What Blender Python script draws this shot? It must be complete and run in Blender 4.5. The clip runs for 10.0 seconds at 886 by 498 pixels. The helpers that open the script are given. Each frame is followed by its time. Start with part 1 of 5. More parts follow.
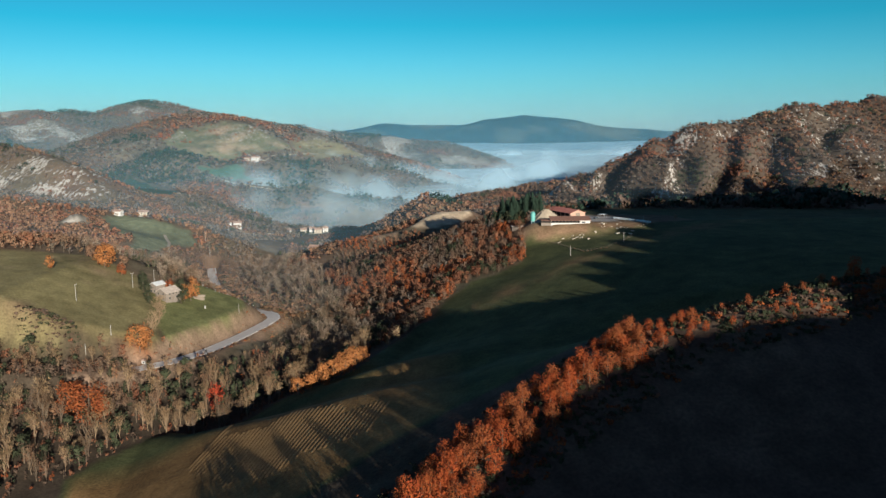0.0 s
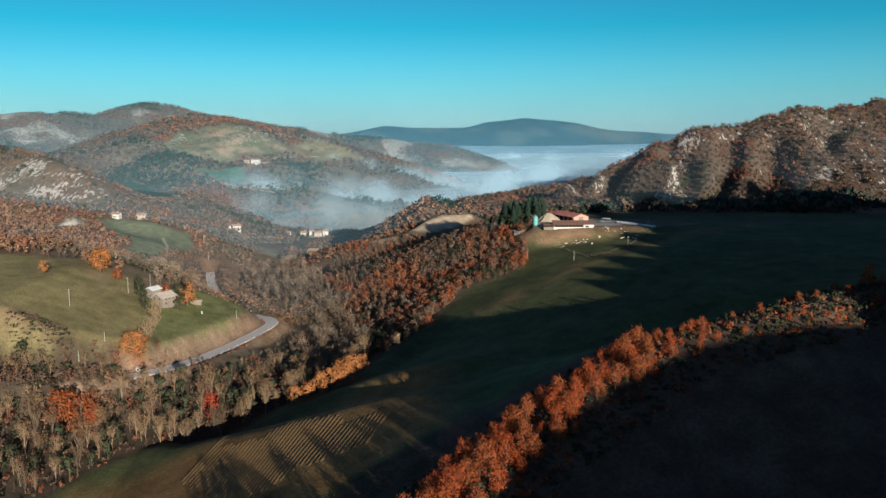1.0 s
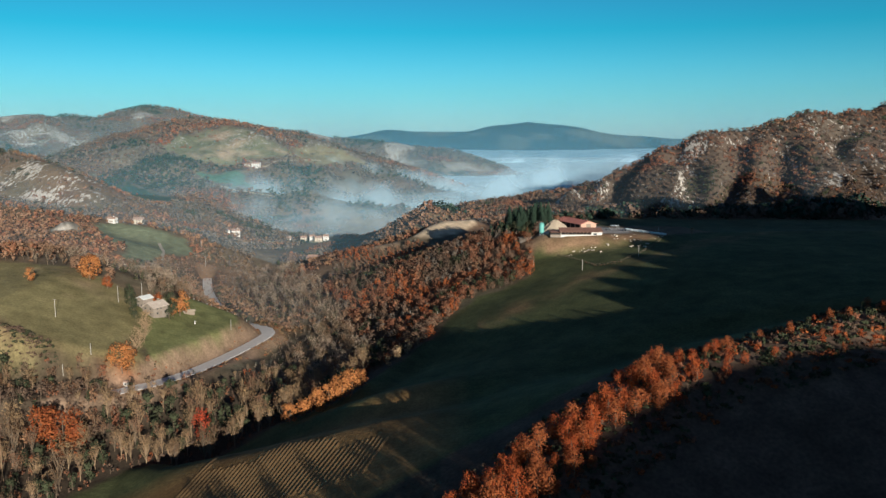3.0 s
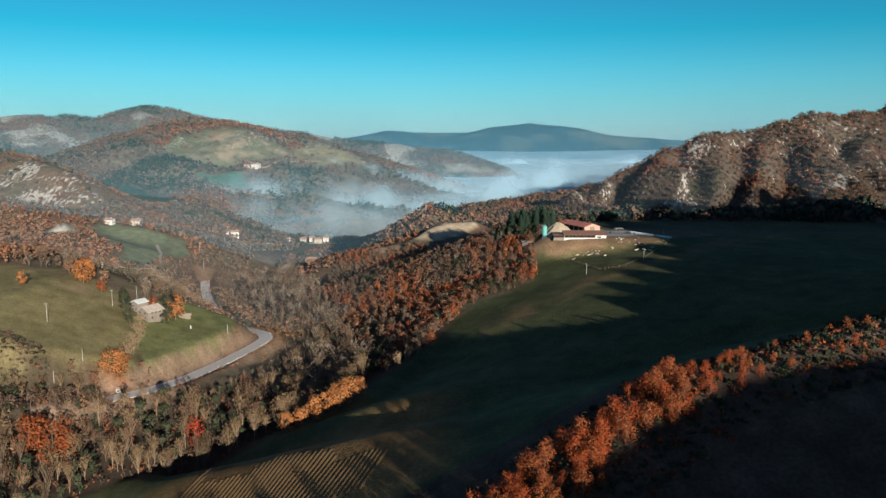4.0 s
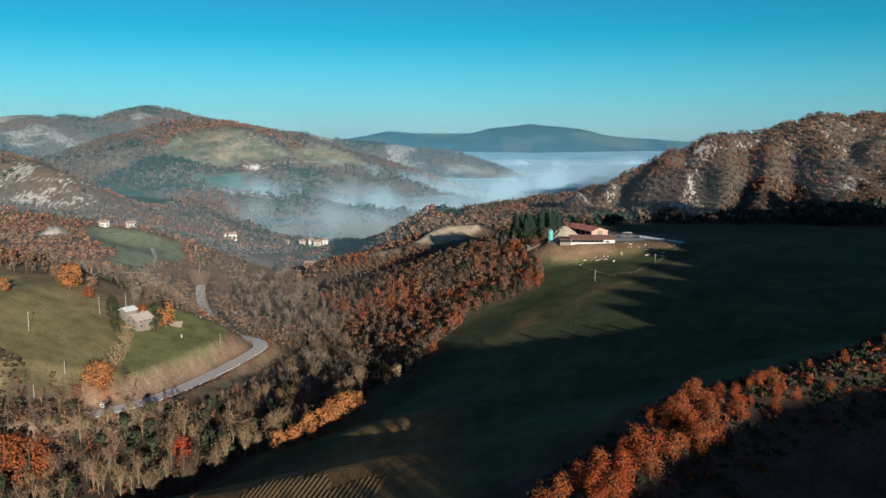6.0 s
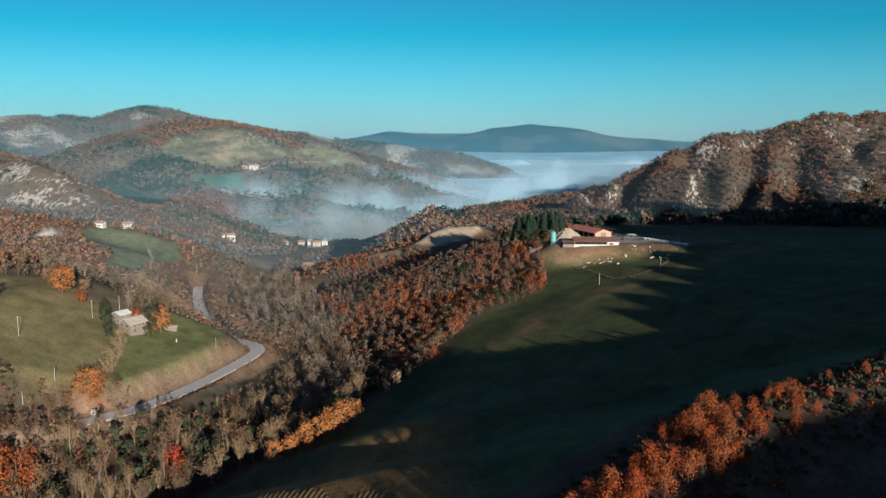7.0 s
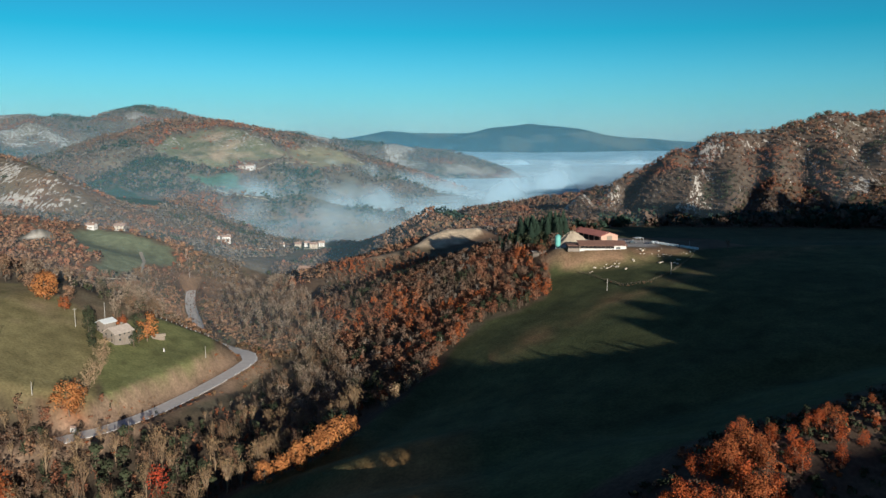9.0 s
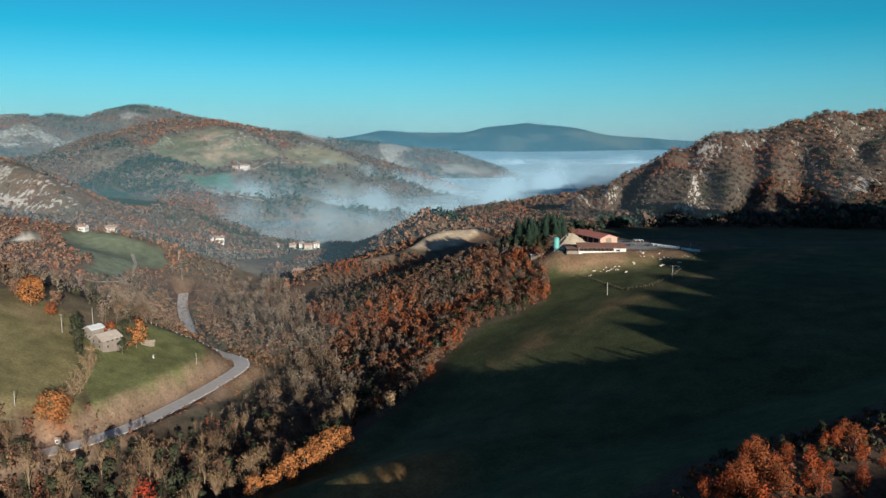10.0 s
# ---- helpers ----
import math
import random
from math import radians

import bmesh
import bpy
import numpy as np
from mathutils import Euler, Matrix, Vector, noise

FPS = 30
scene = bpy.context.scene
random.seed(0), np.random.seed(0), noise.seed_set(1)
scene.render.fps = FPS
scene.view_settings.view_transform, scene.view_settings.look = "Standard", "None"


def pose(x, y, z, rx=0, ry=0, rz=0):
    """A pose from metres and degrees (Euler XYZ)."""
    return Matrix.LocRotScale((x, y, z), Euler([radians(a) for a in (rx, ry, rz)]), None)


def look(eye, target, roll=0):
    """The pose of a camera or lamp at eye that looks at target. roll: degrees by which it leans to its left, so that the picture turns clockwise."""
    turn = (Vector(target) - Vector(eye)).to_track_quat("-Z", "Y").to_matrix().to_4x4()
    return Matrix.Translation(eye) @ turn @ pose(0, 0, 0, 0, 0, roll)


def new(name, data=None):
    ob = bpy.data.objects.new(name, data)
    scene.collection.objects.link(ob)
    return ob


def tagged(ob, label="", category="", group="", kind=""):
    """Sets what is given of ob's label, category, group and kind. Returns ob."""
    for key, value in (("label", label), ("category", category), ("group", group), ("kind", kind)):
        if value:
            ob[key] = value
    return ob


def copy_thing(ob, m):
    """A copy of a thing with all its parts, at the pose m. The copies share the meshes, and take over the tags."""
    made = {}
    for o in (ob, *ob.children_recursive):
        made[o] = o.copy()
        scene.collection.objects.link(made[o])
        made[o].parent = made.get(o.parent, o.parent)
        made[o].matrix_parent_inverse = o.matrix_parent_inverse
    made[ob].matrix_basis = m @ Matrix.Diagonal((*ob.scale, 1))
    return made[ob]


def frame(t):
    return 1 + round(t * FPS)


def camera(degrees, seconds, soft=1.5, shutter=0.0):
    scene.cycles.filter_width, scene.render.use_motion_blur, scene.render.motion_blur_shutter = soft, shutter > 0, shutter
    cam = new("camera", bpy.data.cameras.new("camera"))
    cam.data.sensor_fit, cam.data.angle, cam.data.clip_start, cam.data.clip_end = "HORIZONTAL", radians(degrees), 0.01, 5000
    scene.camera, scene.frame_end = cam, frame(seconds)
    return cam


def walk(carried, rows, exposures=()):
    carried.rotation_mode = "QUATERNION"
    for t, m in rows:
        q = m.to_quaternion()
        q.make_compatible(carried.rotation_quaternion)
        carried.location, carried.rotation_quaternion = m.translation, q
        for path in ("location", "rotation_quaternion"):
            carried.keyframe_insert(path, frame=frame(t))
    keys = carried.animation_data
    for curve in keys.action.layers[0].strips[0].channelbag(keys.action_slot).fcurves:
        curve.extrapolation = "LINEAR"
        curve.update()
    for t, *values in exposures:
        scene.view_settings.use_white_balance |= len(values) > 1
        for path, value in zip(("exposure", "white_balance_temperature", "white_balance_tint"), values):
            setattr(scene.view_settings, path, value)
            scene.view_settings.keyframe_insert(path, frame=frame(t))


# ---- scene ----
cam = camera(60.0, 10.0)
PATH = [
    (0, (1.56, 0.76, 100.13), (2.05, 99.58, 84.8), -0.38),
    (0.5, (1.43, 4.9, 100.09), (1.89, 103.75, 84.98), -0.33),
    (1, (1.29, 9.38, 100.05), (1.69, 108.25, 85.07), -0.29),
    (1.5, (1.16, 13.96, 100.0), (1.5, 112.86, 85.21), -0.24),
    (2, (1.01, 18.6, 100.04), (1.29, 117.51, 85.35), -0.20),
    (2.5, (0.88, 23.36, 100.03), (1.09, 122.29, 85.45), -0.17),
    (4, (0.31, 37.84, 99.98), (0.4, 136.8, 85.62), -0.02),
    (4.5, (0.18, 42.63, 99.99), (0.22, 141.6, 85.69), -0.02),
    (5, (0.0, 47.5, 100.0), (0.0, 146.47, 85.71), 0.00),
    (5.5, (-0.21, 52.41, 99.93), (-0.23, 151.39, 85.67), 0.02),
    (7, (-0.8, 66.97, 99.83), (-0.84, 165.95, 85.58), 0.05),
    (7.5, (-1.1, 71.85, 99.84), (-1.06, 170.83, 85.6), 0.06),
    (8, (-1.34, 76.74, 99.8), (-1.26, 175.72, 85.53), 0.05),
    (8.5, (-1.57, 81.49, 99.78), (-1.46, 180.47, 85.5), 0.05),
    (9, (-1.88, 86.22, 99.82), (-1.71, 185.19, 85.54), 0.05),
    (9.5, (-2.09, 91.02, 100.19), (-1.67, 189.98, 85.87), 0.02),
    (10, (-2.13, 95.76, 100.69), (-1.43, 194.72, 86.3), -0.02),
]
walk(cam, [(t, look(eye, target, roll)) for t, eye, target, roll in PATH], [(0.0, 0.84, 5720, 5), (4.5, 0.84, 5700, 5), (5.2, 0.78, 5600, 5), (10.0, 0.77, 5590, 5)])

# ---- world and sun ----
SUN_WAY = Vector((-0.42, 1.0, -0.229))
world = bpy.data.worlds.new("sky")
scene.world = world
world.use_nodes = True
wt = world.node_tree
sky = wt.nodes.new("ShaderNodeTexSky")
sky.sky_type = "NISHITA"
sky.sun_disc = False
sky.sun_elevation, sky.sun_rotation = radians(11.9), radians(157.2)
sky.altitude, sky.air_density, sky.dust_density, sky.ozone_density = 350, 1.0, 0.2, 2.0
tone = wt.nodes.new("ShaderNodeMix")
tone.data_type, tone.blend_type = "RGBA", "MULTIPLY"
tone.inputs["Factor"].default_value = 1.0
place = wt.nodes.new("ShaderNodeTexCoord")
height = wt.nodes.new("ShaderNodeSeparateXYZ")
clear = wt.nodes.new("ShaderNodeValToRGB")
for spot, colour in ((0.0, (0.72, 1.06, 1.60, 1)), (0.05, (0.47, 1.00, 1.26, 1)), (0.13, (0.18, 0.88, 1.01, 1)), (0.20, (0.24, 0.74, 0.92, 1)), (0.32, (0.50, 0.62, 0.78, 1)), (0.6, (0.64, 0.56, 0.67, 1))):
    stop = clear.color_ramp.elements.new(spot)
    stop.color = colour
clear.color_ramp.elements.remove(clear.color_ramp.elements[0])
clear.color_ramp.elements.remove(clear.color_ramp.elements[-1])
wt.links.new(place.outputs["Generated"], height.inputs[0])
wt.links.new(height.outputs["Z"], clear.inputs["Fac"])
wt.links.new(clear.outputs["Color"], tone.inputs["B"])
wt.links.new(sky.outputs["Color"], tone.inputs["A"])
wt.links.new(tone.outputs["Result"], wt.nodes["Background"].inputs["Color"])
wt.nodes["Background"].inputs["Strength"].default_value = 0.052
sun = new("sun", bpy.data.lights.new("sun", "SUN"))
sun.data.energy, sun.data.angle, sun.data.color = 5.0, radians(0.5), (1.0, 0.86, 0.69)
sun.matrix_world = look(-SUN_WAY * 100, (0, 0, 0))


# ---- materials ----
def material(name, colour, roughness=0.9, vary=0.25, scale=0.6, bump=0.0, by=None, hue=0.006, metallic=0.0):
    """A surface with grain at two scales; by: 'object' or 'island' varies it from piece to piece."""
    m = bpy.data.materials.new(name)
    m.use_nodes = True
    t, b = m.node_tree, m.node_tree.nodes["Principled BSDF"]
    b.inputs["Roughness"].default_value, b.inputs["Metallic"].default_value = roughness, metallic
    b.inputs["Specular IOR Level"].default_value = 0.25
    co = t.nodes.new("ShaderNodeTexCoord")
    coarse, fine = t.nodes.new("ShaderNodeTexNoise"), t.nodes.new("ShaderNodeTexNoise")
    coarse.inputs["Scale"].default_value, fine.inputs["Scale"].default_value = scale * 0.22, scale * 2.0
    coarse.inputs["Detail"].default_value = fine.inputs["Detail"].default_value = 4
    for n in (coarse, fine):
        t.links.new(co.outputs["Object"], n.inputs["Vector"])
    add = t.nodes.new("ShaderNodeMath")
    add.operation = "ADD"
    t.links.new(coarse.outputs["Fac"], add.inputs[0])
    t.links.new(fine.outputs["Fac"], add.inputs[1])
    span = t.nodes.new("ShaderNodeMapRange")
    span.inputs["From Min"].default_value, span.inputs["From Max"].default_value = 0.6, 1.4
    span.inputs["To Min"].default_value, span.inputs["To Max"].default_value = 1 - vary, 1 + vary
    t.links.new(add.outputs[0], span.inputs["Value"])
    hsv = t.nodes.new("ShaderNodeHueSaturation")
    hsv.inputs["Color"].default_value = (*colour, 1)
    value = span.outputs["Result"]
    if by:
        info = t.nodes.new("ShaderNodeObjectInfo" if by == "object" else "ShaderNodeNewGeometry")
        pick = info.outputs["Random" if by == "object" else "Random Per Island"]
        for low, high, to in ((0.5 - hue, 0.5 + hue, "Hue"), (0.88, 1.12, "Value")):
            r = t.nodes.new("ShaderNodeMapRange")
            r.inputs["To Min"].default_value, r.inputs["To Max"].default_value = low, high
            t.links.new(pick, r.inputs["Value"])
            if to == "Hue":
                t.links.new(r.outputs["Result"], hsv.inputs["Hue"])
            else:
                mul = t.nodes.new("ShaderNodeMath")
                mul.operation = "MULTIPLY"
                t.links.new(value, mul.inputs[0])
                t.links.new(r.outputs["Result"], mul.inputs[1])
                value = mul.outputs[0]
    t.links.new(value, hsv.inputs["Value"])
    t.links.new(hsv.outputs["Color"], b.inputs["Base Color"])
    if bump:
        bm_ = t.nodes.new("ShaderNodeBump")
        bm_.inputs["Strength"].default_value, bm_.inputs["Distance"].default_value = bump, 0.05
        t.links.new(fine.outputs["Fac"], bm_.inputs["Height"])
        t.links.new(bm_.outputs["Normal"], b.inputs["Normal"])
    return m


LEAF = {
    "rust": material("rust_leaves", (0.23, 0.063, 0.018), by="island", vary=0.3),
    "orange": material("orange_leaves", (0.32, 0.125, 0.038), by="island", vary=0.3),
    "red": material("red_leaves", (0.36, 0.055, 0.02), by="island", vary=0.3),
    "dark_rust": material("dark_rust_leaves", (0.175, 0.070, 0.036), by="island", vary=0.3),
    "umber": material("umber_leaves", (0.100, 0.064, 0.043), by="island", vary=0.3),
    "redrust": material("red_rust_leaves", (0.27, 0.055, 0.012), by="island", vary=0.3),
    "brown": material("brown_leaves", (0.185, 0.100, 0.054), by="island", vary=0.3),
    "grey": material("bare_twigs", (0.140, 0.084, 0.044), by="island", vary=0.3),
    "pale": material("pale_twigs", (0.225, 0.142, 0.072), by="island", vary=0.3),
    "olive": material("olive_leaves", (0.038, 0.043, 0.020), by="island", vary=0.3),
    "dusky": material("dusky_leaves", (0.215, 0.120, 0.070), by="island", vary=0.3),
    # Muted copies of twig and leaf tones: far woods' brightness is lowered in colour.
    "muted_grey": material("muted_grey_twigs", (0.125, 0.100, 0.078), by="island", vary=0.3),
    "muted_brown": material("muted_brown_leaves", (0.135, 0.080, 0.050), by="island", vary=0.3),
    "muted_rust": material("muted_rust_leaves", (0.185, 0.080, 0.042), by="island", vary=0.3),
    "dry": material("dry_twigs", (0.270, 0.200, 0.142), by="island", vary=0.3),
    "straw": material("straw_twigs", (0.330, 0.220, 0.120), by="island", vary=0.3),
    "pine": material("pine_needles", (0.022, 0.040, 0.024), by="island", vary=0.3),
}
BARK = material("bark", (0.135, 0.098, 0.066), vary=0.35, scale=2.0, bump=0.4, by="object")
BARK_PALE = material("pale_bark", (0.22, 0.15, 0.09), vary=0.3, scale=2.0, bump=0.4, by="object")


def ground_material():
    """Soil, grass and marl by the land's cover, broken up by grain at three scales."""
    m = bpy.data.materials.new("open_ground")
    m.use_nodes = True
    t, b = m.node_tree, m.node_tree.nodes["Principled BSDF"]
    b.inputs["Roughness"].default_value = 0.95
    b.inputs["Specular IOR Level"].default_value = 0.1
    cover = t.nodes.new("ShaderNodeAttribute")
    cover.attribute_name = "cover"
    co = t.nodes.new("ShaderNodeTexCoord")
    last = cover.outputs["Color"]
    for size, low, high in ((0.9, 0.75, 1.25), (0.12, 0.78, 1.22), (0.02, 0.82, 1.18)):
        n = t.nodes.new("ShaderNodeTexNoise")
        n.inputs["Scale"].default_value, n.inputs["Detail"].default_value = size, 5
        t.links.new(co.outputs["Object"], n.inputs["Vector"])
        r = t.nodes.new("ShaderNodeMapRange")
        r.inputs["From Min"].default_value, r.inputs["From Max"].default_value = 0.3, 0.7
        r.inputs["To Min"].default_value, r.inputs["To Max"].default_value = low, high
        t.links.new(n.outputs["Fac"], r.inputs["Value"])
        x = t.nodes.new("ShaderNodeMix")
        x.data_type, x.blend_type = "RGBA", "MULTIPLY"
        x.inputs["Factor"].default_value = 1
        t.links.new(last, x.inputs["A"])
        t.links.new(r.outputs["Result"], x.inputs["B"])
        last = x.outputs["Result"]
        if size == 0.9:
            bump = t.nodes.new("ShaderNodeBump")
            bump.inputs["Strength"].default_value, bump.inputs["Distance"].default_value = 0.5, 0.5
            t.links.new(n.outputs["Fac"], bump.inputs["Height"])
            t.links.new(bump.outputs["Normal"], b.inputs["Normal"])
    # pale marl that breaks through in ragged streaks down the slope
    rock = t.nodes.new("ShaderNodeAttribute")
    rock.attribute_name = "rock"
    drawn = t.nodes.new("ShaderNodeMapping")
    drawn.inputs["Scale"].default_value = (0.27, 0.095, 0.095)
    t.links.new(co.outputs["Object"], drawn.inputs["Vector"])
    streak = t.nodes.new("ShaderNodeTexNoise")
    streak.inputs["Scale"].default_value, streak.inputs["Detail"].default_value, streak.inputs["Roughness"].default_value = 1.0, 7, 0.68
    t.links.new(drawn.outputs["Vector"], streak.inputs["Vector"])
    less = t.nodes.new("ShaderNodeMath")
    less.operation = "SUBTRACT"
    less.inputs[0].default_value = 0.86
    t.links.new(rock.outputs["Fac"], less.inputs[1])
    over = t.nodes.new("ShaderNodeMath")
    over.operation = "SUBTRACT"
    t.links.new(streak.outputs["Fac"], over.inputs[0])
    t.links.new(less.outputs[0], over.inputs[1])
    edge = t.nodes.new("ShaderNodeMapRange")
    edge.inputs["From Min"].default_value, edge.inputs["From Max"].default_value = -0.015, 0.025
    t.links.new(over.outputs[0], edge.inputs["Value"])
    stone = t.nodes.new("ShaderNodeMix")
    stone.data_type = "RGBA"
    stone.inputs["B"].default_value = (0.40, 0.36, 0.31, 1)
    t.links.new(edge.outputs["Result"], stone.inputs["Factor"])
    t.links.new(last, stone.inputs["A"])
    t.links.new(stone.outputs["Result"], b.inputs["Base Color"])
    return m


# ---- lie of the land ----
def lattice(ix, iy, seed):
    h = (ix.astype(np.int64) * 374761393 + iy.astype(np.int64) * 668265263 + seed * 974634777) & 0x7FFFFFFF
    h = ((h ^ (h >> 13)) * 1274126177) & 0x7FFFFFFF
    return ((h ^ (h >> 16)) & 0xFFFF) / 32767.5 - 1.0


def rough(x, y, size, octaves=4, seed=0):
    """Fractal value noise, about -1 to 1, with lumps of the given size in metres."""
    total, gain = np.zeros(np.shape(x)), 0.55
    for o in range(octaves):
        u, v = x / size + 17.3 * o, y / size - 9.1 * o
        ix, iy = np.floor(u), np.floor(v)
        a, b = u - ix, v - iy
        a, b = a * a * (3 - 2 * a), b * b * (3 - 2 * b)
        n0 = lattice(ix, iy, seed + o) * (1 - a) + lattice(ix + 1, iy, seed + o) * a
        n1 = lattice(ix, iy + 1, seed + o) * (1 - a) + lattice(ix + 1, iy + 1, seed + o) * a
        total = total + gain * (n0 * (1 - b) + n1 * b)
        gain, size = gain * 0.5, size * 0.5
    return total


def line_near(x, y, pts):
    """Distance to a polyline (plus to the left of its way), and its last column interpolated there."""
    best, side, value = np.full(np.shape(x), 1e9), np.ones(np.shape(x)), np.zeros(np.shape(x))
    for p, q in zip(pts[:-1], pts[1:]):
        dx, dy = q[0] - p[0], q[1] - p[1]
        k = np.clip(((x - p[0]) * dx + (y - p[1]) * dy) / (dx * dx + dy * dy), 0, 1)
        ox, oy = x - p[0] - k * dx, y - p[1] - k * dy
        d = np.hypot(ox, oy)
        near = d < best
        best = np.where(near, d, best)
        side = np.where(near, np.sign(dx * oy - dy * ox + 1e-9), side)
        value = np.where(near, p[-1] + k * (q[-1] - p[-1]), value)
    return best, side, value


def smax(a, b, k):
    h = np.clip(0.5 + 0.5 * (a - b) / k, 0, 1)
    return b * (1 - h) + a * h + k * h * (1 - h)


def ridge(x, y, pts, left, right, r=12.0):
    best = np.full(np.shape(x), -1e9)
    for p, q in zip(pts[:-1], pts[1:]):
        dx, dy = q[0] - p[0], q[1] - p[1]
        long = math.hypot(dx, dy)
        k = np.clip(((x - p[0]) * dx + (y - p[1]) * dy) / long**2, 0, 1)
        ox, oy = x - p[0] - k * dx, y - p[1] - k * dy
        d = np.hypot(ox, oy)
        turn = (dx * oy - dy * ox) / (long * (d + 1e-6))
        slope = right + (left - right) * (0.5 + 0.5 * turn)
        best = np.maximum(best, p[-1] + k * (q[-1] - p[-1]) - slope * (np.sqrt(d * d + r * r) - r))
    return best


def inside(x, y, poly, ragged=0.0, seed=5):
    """Metres inside a closed outline (minus outside), with a ragged edge."""
    d, _, _ = line_near(x, y, [(*p, 0) for p in poly + poly[:1]])
    odd = np.zeros(np.shape(x), bool)
    for (ax, ay), (bx, by) in zip(poly, poly[1:] + poly[:1]):
        if ay != by:
            odd ^= ((ay > y) != (by > y)) & (x < (bx - ax) * (y - ay) / (by - ay) + ax)
    return np.where(odd, d, -d) + (ragged * rough(x, y, 14.0, 3, seed) if ragged else 0)


STREAM = [(-600, 60, -44), (-330, 190, -40), (-190, 262, -36), (-140, 314, -34), (-85, 350, -32), (-52, 400, -31), (-58, 460, -31), (-82, 525, -33),
          (-110, 620, -37), (-150, 720, -43), (-188, 900, -48), (-168, 1110, -51), (-120, 1400, -58), (150, 1900, -66), (500, 2600, -70), (700, 4000, -70)]
ROAD = [(-330, 312, 8), (-250, 334, -4), (-190, 352, -12), (-166, 364, -16), (-152, 374, -18), (-141, 388, -19), (-134.5, 402, -20.2), (-129.5, 416, -21.2), (-125, 434, -22.3), (-121, 452, -23.4), (-116.5, 477, -24.8),
        (-113, 498, -25.7), (-111.5, 513, -26.3), (-117, 529, -27), (-134, 546, -29), (-153, 573, -32), (-171, 608, -35), (-186, 650, -38), (-203, 692, -40), (-219, 735, -41), (-236, 790, -41)]
SPUR = [(-60, 130, -20), (-18, 172, -4), (22, 208, 13), (52, 229, 27), (72, 245, 34), (115, 255, 41), (135, 265, 43), (142, 269, 44), (160, 277, 45), (185, 286, 45), (230, 292, 40), (330, 292, 30)]
# Unseen ridge, its heights fitted to shade the farm field and hill foot.
SHADE_RIDGE = [(184, 150, 67), (198, 150, 83), (212, 150, 89.3), (219, 150, 92.3), (233, 150, 97.6), (249, 150, 103.8), (272, 150, 113), (299, 150, 125), (317, 150, 134), (330, 150, 146), (345, 150, 154), (420, 150, 174), (520, 150, 192), (560, 150, 193), (610, 150, 211), (652, 150, 232), (704, 150, 239), (714, 150, 224), (740, 150, 223), (783, 150, 239), (817, 150, 238), (828, 150, 218), (900, 150, 206), (1300, 150, 200)]
WOOD_BANK = [(72, 562, 31), (20, 566, 15), (-22, 570, 3), (-50, 600, -14), (-72, 650, -28)]
PASTURE = [(-420, 388), (-240, 378), (-185, 374), (-160, 385), (-145, 400), (-137, 414), (-131, 434), (-126, 455), (-121, 480), (-118, 503), (-123, 520), (-140, 535), (-200, 545), (-420, 560)]
KNOLL = [(-66, 728, -3), (-46, 738, 0), (-18, 756, 5), (8, 785, 10), (36, 806, 12)]
RUSTY = [(-258, 500, 17), (-300, 530, 17), (-330, 620, 8), (-350, 720, 7), (-366, 770, 10)]
BENCH = [(-520, 920, 30), (-440, 905, 14), (-351, 894, 2), (-286, 842, -21)]
TAN_BIG = [(-27, 752), (-6, 744), (14, 756), (36, 790), (34, 808), (0, 808), (-14, 790)]
# Unseen hill behind the camera, shaped to shade the near slope.
SHADE_HILL = [(100, -160, 46), (126, -160, 66), (151, -160, 84), (164, -160, 90), (176, -160, 95.5), (190, -160, 104), (199, -160, 110), (219, -160, 116), (246, -160, 125), (261, -160, 128), (279, -160, 131), (296, -160, 132.5), (332, -160, 134), (480, -150, 154), (800, -100, 170)]
PINE_RISE = [(40, 616, 26), (62, 610, 33), (92, 612, 35), (120, 616, 33)]
RIGHT_HILL = [(-20, 1090, -30), (38, 1150, -10), (63, 1180, 0), (98, 1200, 5), (136, 1195, 14), (181, 1190, 25), (231, 1190, 36), (280, 1185, 54), (344, 1180, 86), (385, 1180, 98),
              (418, 1180, 99), (469, 1180, 118), (532, 1200, 135), (636, 1240, 143), (760, 1280, 146), (1100, 1300, 165), (1500, 1250, 180)]
GULLIES = [[(292, 1180, 0), (263, 1145, 0), (241, 1111, 0), (212, 1040, 0)], [(440, 1150, 0), (412, 1086, 0), (370, 1020, 0), (330, 960, 0)], [(475, 1110, 0), (464, 1079, 0), (438, 1032, 0), (420, 960, 0)], [(615, 1216, 0), (546, 1102, 0), (548, 1030, 0), (570, 950, 0)], [(340, 1150, 0), (345, 1090, 0), (330, 1040, 0)]]
RIBS = [[(490, 1180, 0), (519, 1116, 0), (528, 1058, 0), (520, 960, 0)], [(365, 1165, 0), (330, 1100, 0), (300, 1040, 0)], [(444, 1130, 0), (430, 1080, 0), (403, 1034, 0), (380, 970, 0)], [(250, 1170, 0), (208, 1110, 0), (170, 1050, 0)]]
FIELD_EDGE = [(-66, 344, -21), (-48, 351, -17), (-34, 362, -13), (-21, 395, -11), (-5, 423, -7)]
SWALE = [(-100, 330, 0), (-62, 317, 0), (-20, 306, 0), (12, 302, 0)]
CLIFF_HILL = [(-1100, 1250, 120), (-820, 1200, 100), (-632, 1150, 80), (-550, 1100, 66), (-500, 1060, 55), (-460, 1020, 34), (-425, 975, 4)]
